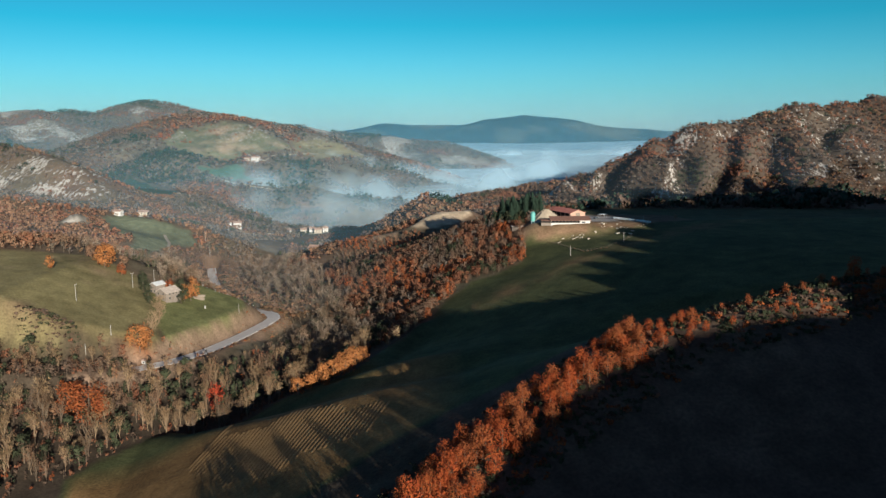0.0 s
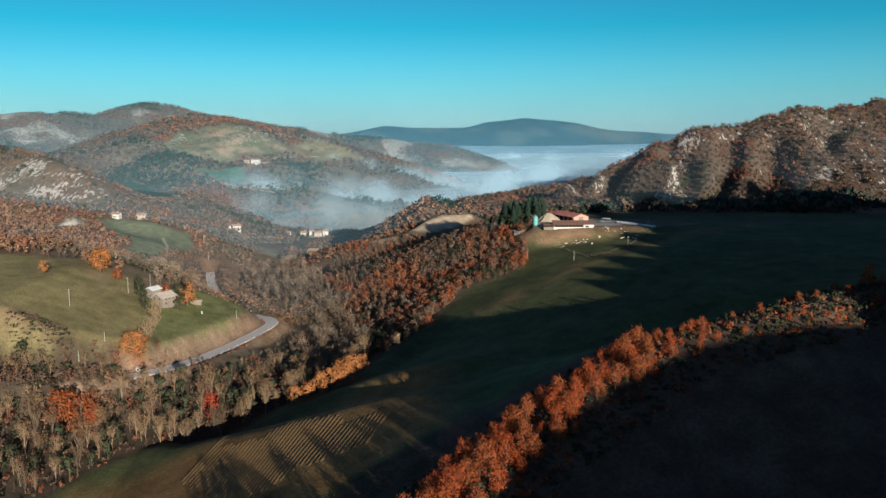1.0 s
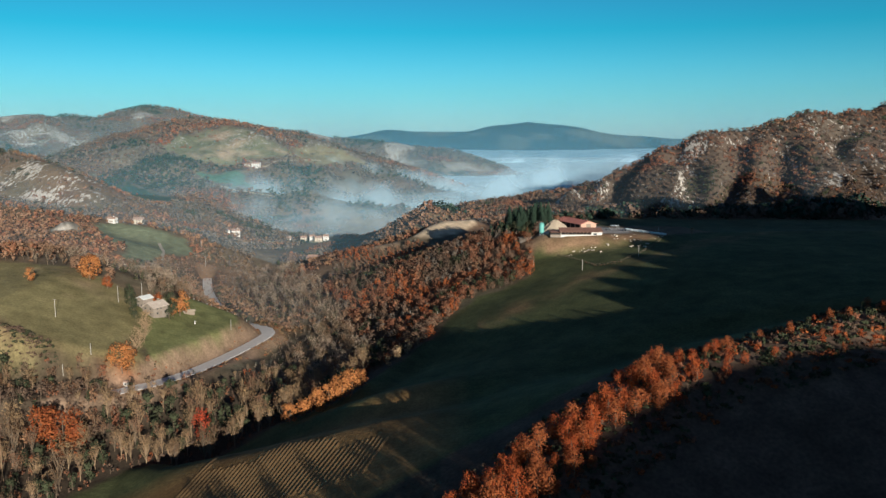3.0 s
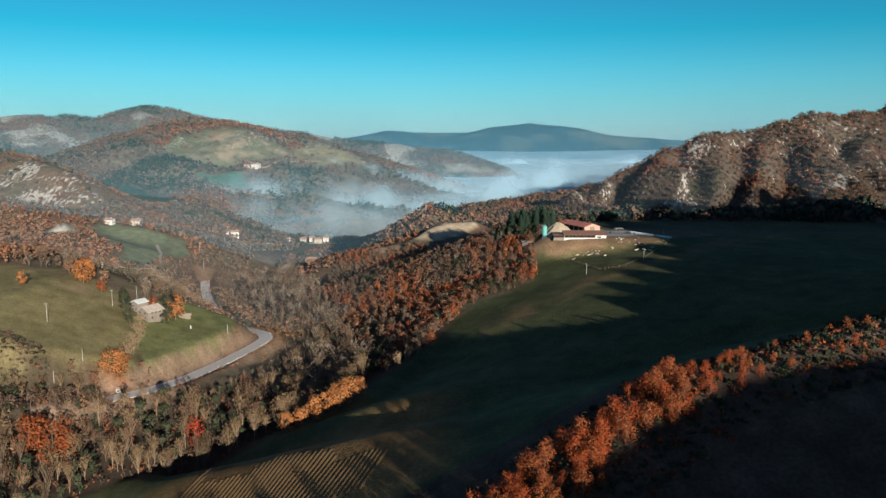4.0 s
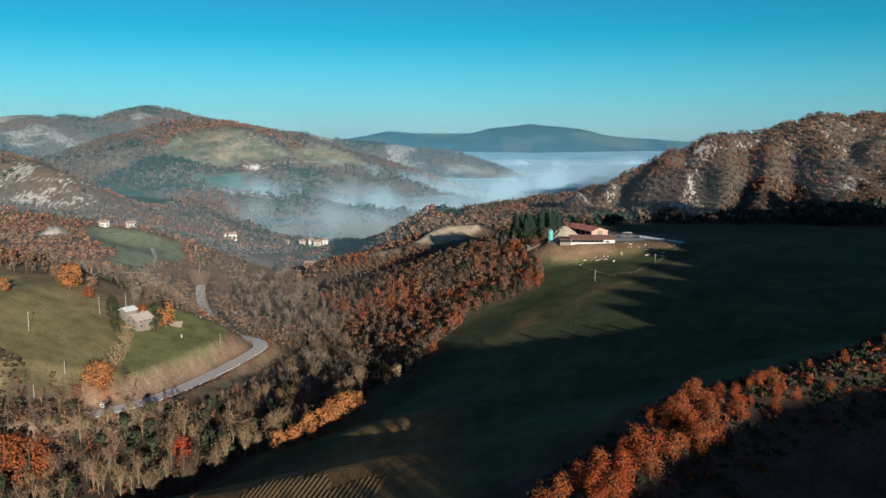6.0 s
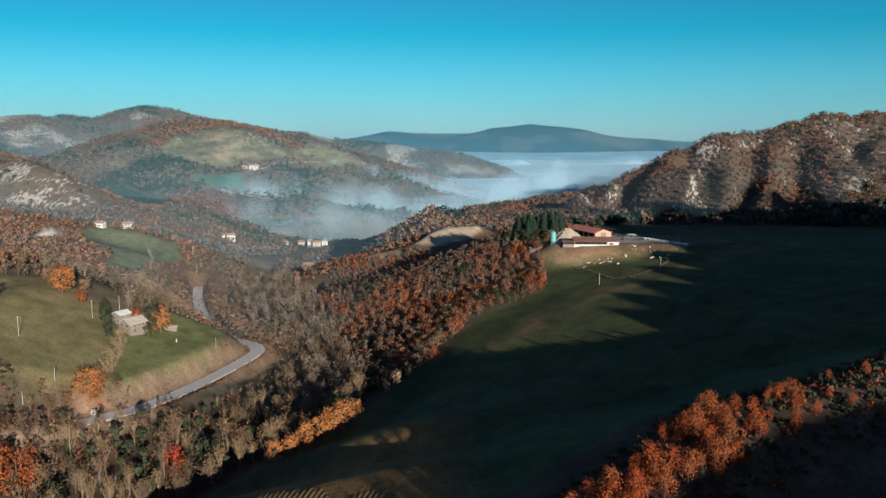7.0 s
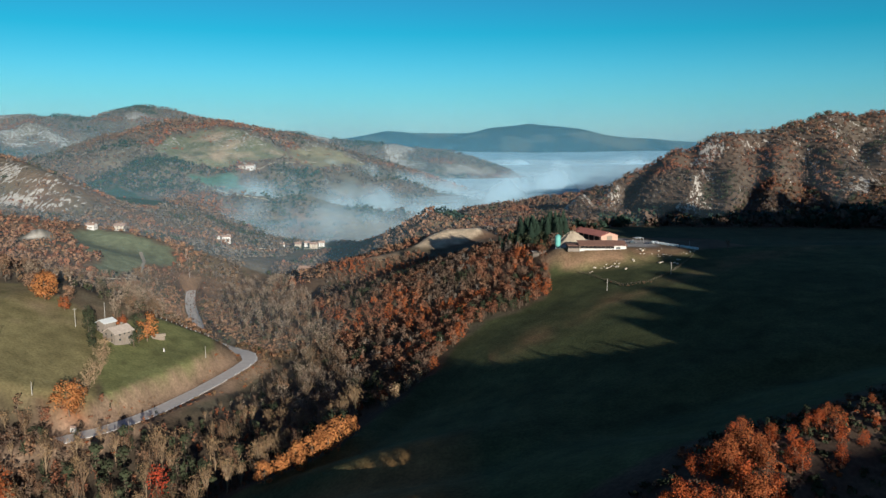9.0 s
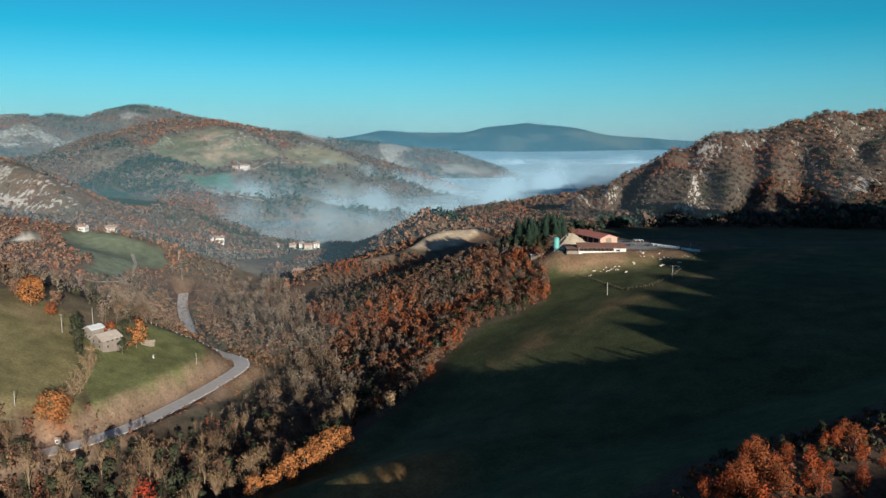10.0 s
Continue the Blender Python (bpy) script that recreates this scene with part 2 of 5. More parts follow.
PEAK = [(-2600, 2300, 190), (-1800, 2350, 180), (-1396, 2500, 168), (-1342, 2550, 173), (-1314, 2600, 162), (-1254, 2650, 172), (-1183, 2700, 164), (-1116, 2800, 195), (-1054, 2850, 213), (-983, 2850, 202),
        (-903, 2850, 178), (-760, 2830, 150), (-609, 2800, 124), (-489, 2820, 117), (-390, 2800, 97), (-287, 2780, 88), (-166, 2760, 79), (-47, 2710, 60), (31, 2650, 54), (121, 2570, 18), (173, 2510, -20), (195, 2480, -45)]
MEADOW_HILL = [(-760, 2350, 120), (-687, 2000, 122), (-600, 1950, 142), (-537, 1900, 139), (-464, 1850, 125), (-410, 1900, 113), (-339, 1950, 92), (-256, 1950, 62), (-173, 1950, 25), (-110, 1940, -20)]
FAR_RANGE = [(-1500, 4700, 60), (-744, 4600, 82), (-511, 4600, 105), (-312, 4600, 141), (-146, 4600, 131), (153, 4600, 131), (318, 4600, 163), (503, 4600, 186), (715, 4600, 163), (982, 4600, 114), (1214, 4600, 98),
             (1414, 4600, 82), (1800, 4600, 64), (2600, 4500, 50)]


def land(x, y):
    """Height of the ground."""
    x, y = np.asarray(x, float), np.asarray(y, float)
    d, side, zs = line_near(x, y, STREAM)
    flat = np.interp(y, [300, 410, 470, 520, 600, 700, 800, 1100, 1300, 2000], [25, 30, 44, 36, 34, 60, 60, 90, 130, 300])
    over = d - flat
    over = 0.5 * (over + np.sqrt(over * over + 300)) - 2
    left = zs + np.minimum(0.42 * over, 46 + 0.06 * over)
    cap = np.interp(y, [0, 540, 620, 720, 1150, 2000], [38, 37, 27, 16, 4, -40])
    right = zs + np.interp(y, [200, 265, 420], [72, 84, 100]) * (1 - np.exp(-d / 200))
    dr = d - 45 * np.clip((y - 790) / 90, 0, 1)
    dr = 0.5 * (dr + np.sqrt(dr * dr + 200)) - 2 * np.clip((y - 790) / 90, 0, 1)
    right = np.where(y < 560, right, zs + 100 * (1 - np.exp(-dr / 230)))
    # the lower field tilts to the stream, and rises along y to catch the sun
    low = np.clip((352 - y) / 50, 0, 1)
    low = low * low * (3 - 2 * low)
    tilt = -smax(-(3.0 + 0.36 * (x + 15) + 0.08 * (y - 265)), -6.0, 6.0)
    right = right * (1 - low) + np.maximum(tilt, zs) * low
    right = -smax(-right, -cap, 14.0)
    z = np.where(side > 0, left, right)
    wild = np.clip((np.hypot(x, y) - 300) / 900, 0, 1)
    # pasture above the road, falling to the stream
    slope_ = 3 - 0.37 * (np.clip(x, -225, -150) + 182) - 0.19 * np.maximum(x + 150, 0) - 0.005 * (y - 380) - 0.08 * np.minimum(x + 225, 0)
    share = np.clip(inside(x, y, PASTURE) / (11 + 1.6 * np.clip(y - 500, 0, 70)) + 0.5, 0, 1)
    share = share * share * (3 - 2 * share)
    z = z * (1 - share) + slope_ * share
    z = smax(z, ridge(x, y, FIELD_EDGE, 0.6, 0.28, 3), 3) - 8.5 * np.exp(-((line_near(x, y, SWALE)[0] / 14) ** 2))
    z = smax(z, ridge(x, y, WOOD_BANK, 0.6, 0.14, 8), 4)
    z = smax(z, ridge(x, y, PINE_RISE, 0.4, 0.4, 8), 4)
    z = smax(z, ridge(x, y, KNOLL, 0.42, 0.34, 26), 5)
    z = smax(z, ridge(x, y, RUSTY, 0.40, 0.38, 26), 6)
    z = smax(z, ridge(x, y, BENCH, 0.3, 0.3, 30), 8)
    z = smax(z, ridge(x, y, SPUR, 0.42, 0.5, 9), 8)
    z = smax(z, ridge(x, y, SHADE_RIDGE, 2.4, 2.4, 3), 6)
    # crest roughened for a ragged shadow edge
    z = smax(z, ridge(x, y, SHADE_HILL, 0.8, 0.8, 10) + 4.5 * rough(x, y, 15, 3, 66) * (y < -120), 8)
    z = smax(z, ridge(x, y, RIGHT_HILL, 0.7, 0.52, 14), 10)
    z = smax(z, ridge(x, y, CLIFF_HILL, 0.6, 0.56, 16), 12)
    z = smax(z, ridge(x, y, PEAK, 0.5, 0.27, 30) + (26 - 95 * np.abs(rough(x + 0.45 * (y - 2700), 0.42 * y, 250, 4, 3))) * wild * np.clip((line_near(x, y, PEAK)[0] - 20) / 200, 0, 1), 25)
    z = smax(z, ridge(x, y, MEADOW_HILL, 0.4, 0.31, 40) + (3 + 9 * np.clip((line_near(x, y, MEADOW_HILL)[0] - 30) / 120, 0, 1)) * (rough(x, y, 170, 4, 4) + 0.9 - 2.4 * np.abs(rough(x + 0.3 * y, 0.5 * y, 130, 3, 14))), 20)
    z = smax(z, ridge(x, y, FAR_RANGE, 0.3, 0.22, 40) + 30 * rough(x, y, 420, 5, 8) * np.clip((y - 3500) / 800, 0, 1) * np.clip((4600 - y) / 120, 0.12, 1), 20)
    z = smax(z, 28 - 0.62 * np.hypot(np.where(x < -8, x + 8, 0.6 * (x + 8)), (y - 868) / 1.15), 6)
    tan = np.clip(inside(x, y, TAN_BIG) / 14 + 0.7, 0, 1)
    z = z * (1 - tan) + (7.5 + 0.17 * (y - 750) + 0.04 * x) * tan
    ribs = np.clip((y - 940) / 80, 0, 1) * np.clip((x - 60) / 100, 0, 1) * (y < 1400)
    z = z + ribs * (30 * np.abs(rough(x + 0.30 * y, y * 0.20, 85, 3, 61)) - 11 + 8.0 * rough(x + 0.25 * y, y * 0.45, 34, 3, 62)) * (1 + 0.25 * np.clip((1150 - y) / 60, 0, 1))
    face = np.clip((y - 930) / 60, 0, 1) * np.clip((1195 - y) / 40, 0.1, 1)
    for way in GULLIES:
        z = z - 24 * np.exp(-((line_near(x + 7 * rough(x, y, 45, 2, 63), y, way)[0] / 21) ** 2)) * face
    for way in RIBS:
        z = z + 14 * np.exp(-line_near(x + 8 * rough(x, y, 45, 2, 64), y, way)[0] / 20) * face
    z = z + wild * (3.2 * rough(x, y, 95, 4, 1)) + 0.45 * rough(x, y, 26, 3, 2)
    z = z + 9 * np.exp(-(((x + 370) / 13) ** 2 + ((y - 784) / 11) ** 2)) * (0.85 + 0.7 * rough(x, y, 16, 3, 65))
    # the farm's yard and the road's bed are levelled
    yard = np.clip(inside(x, y, [(66, 552), (84, 541), (150, 533), (190, 552), (180, 600), (80, 610)]) / 14 + 0.6, 0, 1)
    z = z * (1 - yard) + (33.5 + 0.012 * (x - 100)) * yard
    # Hollow added beside the road so that sunlight reaches it.
    z = z - 2.6 * np.exp(-(((x + 117 + 0.3 * (y - 412)) / 10) ** 2 + ((y - 412) / 22) ** 2))
    rd, _, rz = line_near(x, y, ROAD)
    bed = 1 - np.clip((rd - 5.2) / 7.0, 0, 1)
    bed = bed * bed * (3 - 2 * bed)
    return z * (1 - bed) + (rz - 0.12) * bed


# ---- land cover ----
FIELD = [(-140, 302), (-124, 322), (-62, 346), (-34, 372), (-9, 424), (4, 459), (21, 486), (40, 487), (57, 498), (60, 530), (64, 548), (150, 541), (205, 560), (300, 560), (420, 520), (330, 380), (140, 292), (60, 264), (5, 240), (-60, 205), (-125, 225), (-145, 285)]
BACK_FIELD = [(95, 614), (200, 575), (300, 560), (420, 520), (640, 640), (560, 790), (330, 845), (240, 858), (165, 835), (128, 780), (108, 690)]
PADDOCK = [(68, 545), (78, 527), (104, 519), (128, 524), (150, 541), (120, 548)]
MEADOW = [(-330, 376), (-230, 372), (-190, 374), (-174, 380), (-160, 388), (-150, 400), (-154, 414), (-163, 444), (-172, 460), (-190, 488), (-215, 500), (-260, 506), (-330, 504), (-430, 480)]
GREEN = [(-140, 411), (-134, 430), (-129, 450), (-125, 477), (-126, 498), (-132, 514), (-150, 526), (-166, 520), (-176, 500), (-178, 470), (-166, 440), (-156, 420), (-147, 404)]
BENCH_FIELD = [(-383, 858), (-370, 894), (-323, 884), (-283, 868), (-262, 826), (-274, 796), (-272, 745), (-272, 708), (-290, 715), (-302, 762), (-332, 773), (-346, 812)]
TAN_SMALL = [(-72, 728), (-54, 720), (-38, 730), (-40, 752), (-58, 754)]
VALLEY_FIELD = [(-230, 1150), (-150, 1110), (-90, 1120), (-110, 1160), (-170, 1175)]
HILL_FIELDS = [[(-465, 1491), (-395, 1530), (-381, 1522), (-372, 1481), (-332, 1440), (-412, 1463)],
               [(-618, 1695), (-567, 1725), (-533, 1773), (-507, 1800), (-496, 1822), (-429, 1759), (-365, 1690), (-320, 1673), (-306, 1650), (-359, 1585), (-389, 1592), (-423, 1550), (-491, 1558), (-560, 1628)],
               [(-321, 1716), (-286, 1805), (-234, 1790), (-156, 1762), (-224, 1704), (-259, 1620), (-302, 1639)],
               [(-580, 1450), (-480, 1350), (-392, 1216), (-412, 1150), (-470, 1200), (-560, 1330)]]


def blend(base, colour, amount):
    return base + (np.array(colour) - base) * np.clip(amount, 0, 1)[:, None]


def cover_of(x, y, z, steep):
    """Base colour of the ground."""
    n1, n2, n3 = rough(x, y, 60, 4, 21), rough(x, y, 14, 4, 22), rough(x, y, 5, 3, 23)
    c = np.tile(np.array((0.150, 0.092, 0.057)), (len(x), 1))
    c = blend(c, (0.115, 0.098, 0.062), 0.5 + n1)
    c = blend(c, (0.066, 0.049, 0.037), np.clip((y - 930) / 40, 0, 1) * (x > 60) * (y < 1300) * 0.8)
    c = blend(c, (0.135, 0.115, 0.085), np.clip((y - 1250) / 200, 0, 1) * (0.6 + 0.6 * n1) * (y < 3300))
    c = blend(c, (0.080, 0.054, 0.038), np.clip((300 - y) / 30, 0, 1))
    # Darker by the stream: shade beneath the bare trees is put into the colour.
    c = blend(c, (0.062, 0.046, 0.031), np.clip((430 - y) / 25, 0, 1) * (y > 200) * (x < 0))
    grass = lambda poly, col, soft=3.0, rag=3.0: blend(c, col, inside(x, y, poly, rag) / soft + 0.5)
    c = grass(FIELD, (0.073, 0.079, 0.032))
    c = grass(BACK_FIELD, (0.066, 0.072, 0.034), 6, 6)
    ploughed = np.clip(inside(x, y, FIELD) / 4, 0, 1) * np.clip((340 + 0.3 * x - y) / 20 + 0.6 * n1, 0, 1)
    # Brown fades out past x = 12, so the shaded side is darker in colour.
    c = blend(c, (0.215, 0.125, 0.048), ploughed * (y < 345) * np.clip((12 - x) / 20, 0, 1))
    strip = np.exp(-(((y - (448 + 0.55 * (x - 60))) / 13) ** 2)) * (x > 20) * (inside(x, y, FIELD) > 0)
    c = blend(c, (0.16, 0.105, 0.050), strip * (0.4 + n2))
    c = grass(PADDOCK, (0.165, 0.140, 0.062), 5, 5)
    c = blend(c, (0.21, 0.130, 0.075), (1 + 0.9 * n3) * np.clip(inside(x, y, [(62, 552), (72, 536), (100, 533), (140, 532), (158, 545), (120, 550)], 4) / 5 + 0.3, 0, 1))
    c = grass(MEADOW, (0.195, 0.162, 0.072), 4, 5)
    mead = np.clip(inside(x, y, MEADOW) / 6, 0, 1)
    c = blend(c, (0.25, 0.180, 0.105), mead * np.clip(n1 * 1.6 + n2 * 0.8 - 0.05, 0, 1))
    # Brown dry grass, also darkened to dull the sunlit lower slope.
    c = blend(c, (0.135, 0.090, 0.052), mead * np.clip((388 - y) / 14 + 1.2 * n2, 0, 1) * 0.8)
    c = grass(GREEN, (0.155, 0.155, 0.060), 3, 2)
    c = grass(BENCH_FIELD, (0.155, 0.170, 0.100), 5, 6)
    c = grass(TAN_BIG, (0.50, 0.38, 0.25), 4, 3)
    c = grass(TAN_SMALL, (0.36, 0.25, 0.15), 4, 3)
    c = grass(VALLEY_FIELD, (0.06, 0.10, 0.05), 6, 5)
    c = grass(HILL_FIELDS[0], (0.075, 0.140, 0.095), 6, 4)
    c = grass(HILL_FIELDS[1], (0.15, 0.150, 0.085), 8, 10)
    upland = np.clip(inside(x, y, HILL_FIELDS[1]) / 20, 0, 1)
    c = blend(c, (0.33, 0.25, 0.165), upland * np.clip(2.2 * rough(x, 1.6 * y, 55, 4, 29) + 0.15, 0, 1))
    c = grass(HILL_FIELDS[2], (0.20, 0.175, 0.10), 8, 8)
    c = grass(HILL_FIELDS[3], (0.045, 0.080, 0.050), 10, 20)
    far = np.clip((y - 3300) / 200, 0, 1)
    c = blend(c, (0.030, 0.042, 0.034), far)
    c = blend(c, (0.10, 0.10, 0.07), far * np.clip((rough(x, y, 190, 5, 39) - 0.08) * 4, 0, 1))
    scar = np.exp(-(((x + 366 + 5 * n2) / 11) ** 2 + ((y - 772) / 12) ** 2) ** 2)
    c = blend(c, (0.58, 0.51, 0.42), scar * (0.75 + 1.6 * n3))
    crest = np.exp(-(line_near(x, y, SPUR)[0] / 13) ** 2) * (x > 78) * (x < 190)
    c = blend(c, (0.20, 0.140, 0.085), crest * np.clip(0.15 + 1.8 * n3 + n2, 0, 1))
    c = blend(c, (0.30, 0.11, 0.045), np.exp(-((np.hypot(x + 153, y - 386) / 8) ** 2)) * (0.6 + n3))
    rd, _, _ = line_near(x, y, ROAD)
    c = blend(c, (0.24, 0.160, 0.105), np.clip((13 - rd) / 4 + n2, 0, 1) * (x > -175) * (y < 545) * np.where(rd > 0, 0.9, 0))
    c = blend(c, (0.33, 0.31, 0.29), np.clip(inside(x, y, [(66, 557), (84, 554), (124, 553), (134, 554), (136, 585), (80, 610)], 2) / 4, 0, 1) * 0.85 * (y > 545))
    return np.clip(c * (1 + 0.22 * n2 + 0.15 * n3)[:, None], 0.01, 0.8)


def rock_of(x, y, steep):
    """How far bare marl breaks through, 0 to 0.6."""
    right_hill = np.clip((y - 975) / 30, 0, 1) * (y < 1330) * np.clip((x - 100) / 40, 0, 1)
    patch = np.clip(0.20 + 0.40 * rough(x, y, 85, 3, 32) + 0.2 * (steep - 0.45), 0, 0.27)
    marl = [([(232, 1165, 0), (208, 1120, 0), (165, 1050, 0)], 34, 0.17), ([(372, 1160, 0), (340, 1100, 0), (312, 1040, 0)], 24, 0.13), ([(532, 1162, 0), (530, 1075, 0)], 12, 0.15), ([(486, 1100, 0), (484, 1080, 0)], 12, 0.10), ([(503, 1023, 0), (506, 960, 0)], 12, 0.12)]
    band = sum(w * np.exp(-((line_near(x, y, way)[0] / wide) ** 2)) for way, wide, w in marl)
    cliff = (0.26 + 0.3 * rough(x, y, 40, 3, 38)) * np.exp(-(((x + 530) / 125) ** 2 + ((y - 1020) / 105) ** 2) ** 2)
    left_hill = ((x < -395) & (y > 830) & (y < 1250)) * 0.12
    far_hill = np.clip((y - 1450) / 200, 0, 1) * np.where(y < 2050, 0.75, 1.0) * (y < 3200) * np.clip(0.24 + 0.4 * rough(x, y, 140, 3, 35), 0, 0.40)
    return np.clip(right_hill * (patch + band) + cliff + left_hill + far_hill, 0, 0.62)


def build_ground():
    rings = np.concatenate([np.linspace(4, 150, 14)[:-1], 150 * 1.011 ** np.arange(321)])
    turn = np.radians(np.concatenate([np.arange(-36, 36, 0.16), np.arange(36, 324, 2.4)]))
    a, r = np.meshgrid(turn, rings)
    x, y = (r * np.sin(a)).ravel(), (r * np.cos(a)).ravel()
    z = land(x, y)
    e = 4.0
    steep = np.hypot(land(x + e, y) - z, land(x, y + e) - z) / e
    n, k = len(rings), len(turn)
    i, j = np.meshgrid(np.arange(n - 1), np.arange(k), indexing="ij")
    p = i * k + j
    q = i * k + (j + 1) % k
    quads = np.stack([p, p + k, q + k, q], -1).reshape(-1, 4)[:, ::-1]
    co = np.stack([x, y, z], 1)
    co = np.concatenate([co, [[0, 0, float(land(0, 0))]]])
    hub = np.stack([np.arange(k), np.full(k, n * k), (np.arange(k) + 1) % k], 1)
    me = sheet("ground", co, list(map(tuple, quads)) + list(map(tuple, hub)))
    colour = me.attributes.new("cover", "FLOAT_COLOR", "POINT")
    rgba = np.ones((len(co), 4))
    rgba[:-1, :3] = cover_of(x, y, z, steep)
    rgba[-1, :3] = (0.08, 0.07, 0.05)
    colour.data.foreach_set("color", rgba.ravel())
    rock = me.attributes.new("rock", "FLOAT", "POINT")
    rock.data.foreach_set("value", np.append(rock_of(x, y, steep), 0.0))
    me.shade_smooth()
    me.materials.append(ground_material())
    return tagged(new("ground", me), "valley of meadows, ploughed fields, woods and bare marl hillsides", "ground", kind="structure")


def sheet(name, co, faces):
    me = bpy.data.meshes.new(name)
    me.from_pydata(np.asarray(co).tolist(), [], [tuple(map(int, f)) for f in faces])
    me.update()
    return me


build_ground()


# ---- trees ----
class Shape:
    """Triangles gathered with a material slot each."""

    def __init__(self):
        self.co, self.tri, self.slot, self.nrm = [], [], [], []

    def add(self, co, tri, slot=0, nrm=None):
        k = sum(len(c) for c in self.co)
        co, tri = np.asarray(co, float), np.asarray(tri, int)
        if nrm is None:
            nrm = np.zeros(co.shape)
            face = np.cross(co[tri[:, 1]] - co[tri[:, 0]], co[tri[:, 2]] - co[tri[:, 0]])
            for c in range(3):
                np.add.at(nrm, tri[:, c], face)
        self.co.append(co)
        self.tri.append(tri + k)
        self.nrm.append(nrm / (np.linalg.norm(nrm, axis=1)[:, None] + 1e-9))
        self.slot.append(np.full(len(tri), slot))
        return self

    def arrays(self):
        return np.concatenate(self.co), np.concatenate(self.tri), np.concatenate(self.slot), np.concatenate(self.nrm)


def limb(shape, a, b, ra, rb, sides=4, slot=0):
    a, b = np.asarray(a, float), np.asarray(b, float)
    way = (b - a) / (np.linalg.norm(b - a) + 1e-9)
    u = np.cross(way, (0.3, 0.9, 0.2))
    u /= np.linalg.norm(u)
    v = np.cross(way, u)
    ang = np.arange(sides) * 2 * np.pi / sides
    ring = np.cos(ang)[:, None] * u + np.sin(ang)[:, None] * v
    if rb <= 0:
        co = np.concatenate([a + ra * ring, [b]])
        tri = [(i, (i + 1) % sides, sides) for i in range(sides)]
    else:
        co = np.concatenate([a + ra * ring, b + rb * ring])
        tri = []
        for i in range(sides):
            j = (i + 1) % sides
            tri += [(i, j, sides + j), (i, sides + j, sides + i)]
    shape.add(co, tri, slot)


def stem(shape, pts, radii, sides=5):
    """One bent, tapering trunk."""
    a = np.arange(sides) * 2 * np.pi / sides
    co = np.concatenate([np.asarray(p, float) + r * np.stack([np.cos(a), np.sin(a), 0 * a], 1) for p, r in zip(pts, radii)])
    tri = []
    for k in range(len(pts) - 1):
        for i in range(sides):
            p, q = k * sides + i, k * sides + (i + 1) % sides
            tri += [(p, q, q + sides), (p, q + sides, p + sides)]
    shape.add(co, tri)


def leaves(shape, rng, centres, radii, count, size, slot=0, flat=1.0):
    """Ragged four-cornered leaf sprays over lumpy clusters."""
    c = rng.integers(0, len(centres), count)
    d = rng.normal(size=(count, 3))
    d /= np.linalg.norm(d, axis=1)[:, None]
    far = rng.uniform(0.55, 1.08, count) ** 0.7
    p = centres[c] + d * (radii[c] * far)[:, None] * (1, 1, flat)
    mid = centres.mean(0)
    swell = p - mid
    swell /= np.linalg.norm(swell, axis=1)[:, None] + 1e-6
    n = d * 0.8 + rng.normal(size=(count, 3)) * 0.6
    n *= np.where((n * (d + swell)).sum(1) < 0, -1, 1)[:, None]
    soft = 0.55 * d + 0.55 * swell + 0.45 * n / np.linalg.norm(n, axis=1)[:, None]
    u = np.cross(n, rng.normal(size=(count, 3)))
    u /= np.linalg.norm(u, axis=1)[:, None]
    v = np.cross(n, u)
    v /= np.linalg.norm(v, axis=1)[:, None]
    s = (size * rng.uniform(0.55, 1.45, count))[:, None]
    k = rng.uniform(0.4, 1.0, (count, 4, 1))
    co = np.stack([p + s * u * k[:, 0], p + s * v * k[:, 1], p - s * u * k[:, 2], p - s * v * k[:, 3]], 1).reshape(-1, 3)
    b = np.arange(count)[:, None] * 4
    tri = np.concatenate([b + (0, 1, 2), b + (0, 2, 3)])
    shape.add(co, tri, slot, np.repeat(soft, 4, axis=0))


def broadleaf(seed, h=10.0, wide=0.42, clusters=15, count=330, leaf=0.62, sides=5):
    """A tree in leaf: trunk with limbs, and a lumpy crown with gaps."""
    rng = np.random.default_rng(seed)
    trunk, crown = Shape(), Shape()
    mid = np.array([rng.normal(0, 0.02 * h), rng.normal(0, 0.02 * h), 0.34 * h])
    top = mid + (rng.normal(0, 0.03 * h), rng.normal(0, 0.03 * h), 0.42 * h)
    stem(trunk, [(0, 0, -0.6), mid, top], [0.024 * h, 0.016 * h, 0.004 * h], sides)
    ang = rng.uniform(0, 6.28, clusters) + np.arange(clusters) * 2.4
    lift = rng.uniform(0.22, 0.92, clusters)
    out = wide * h * np.sqrt(np.clip(1 - ((lift - 0.55) / 0.45) ** 2, 0.05, 1)) * rng.uniform(0.35, 0.8, clusters)
    centres = np.stack([out * np.cos(ang), out * np.sin(ang), lift * h], 1)
    radii = h * rng.uniform(0.11, 0.20, clusters)
    for c in centres[:: max(1, clusters // 7)]:
        limb(crown, mid * 0.9, c, 0.010 * h, 0.0, 3, 1)
    leaves(crown, rng, centres, radii, count, leaf)
    return trunk, crown


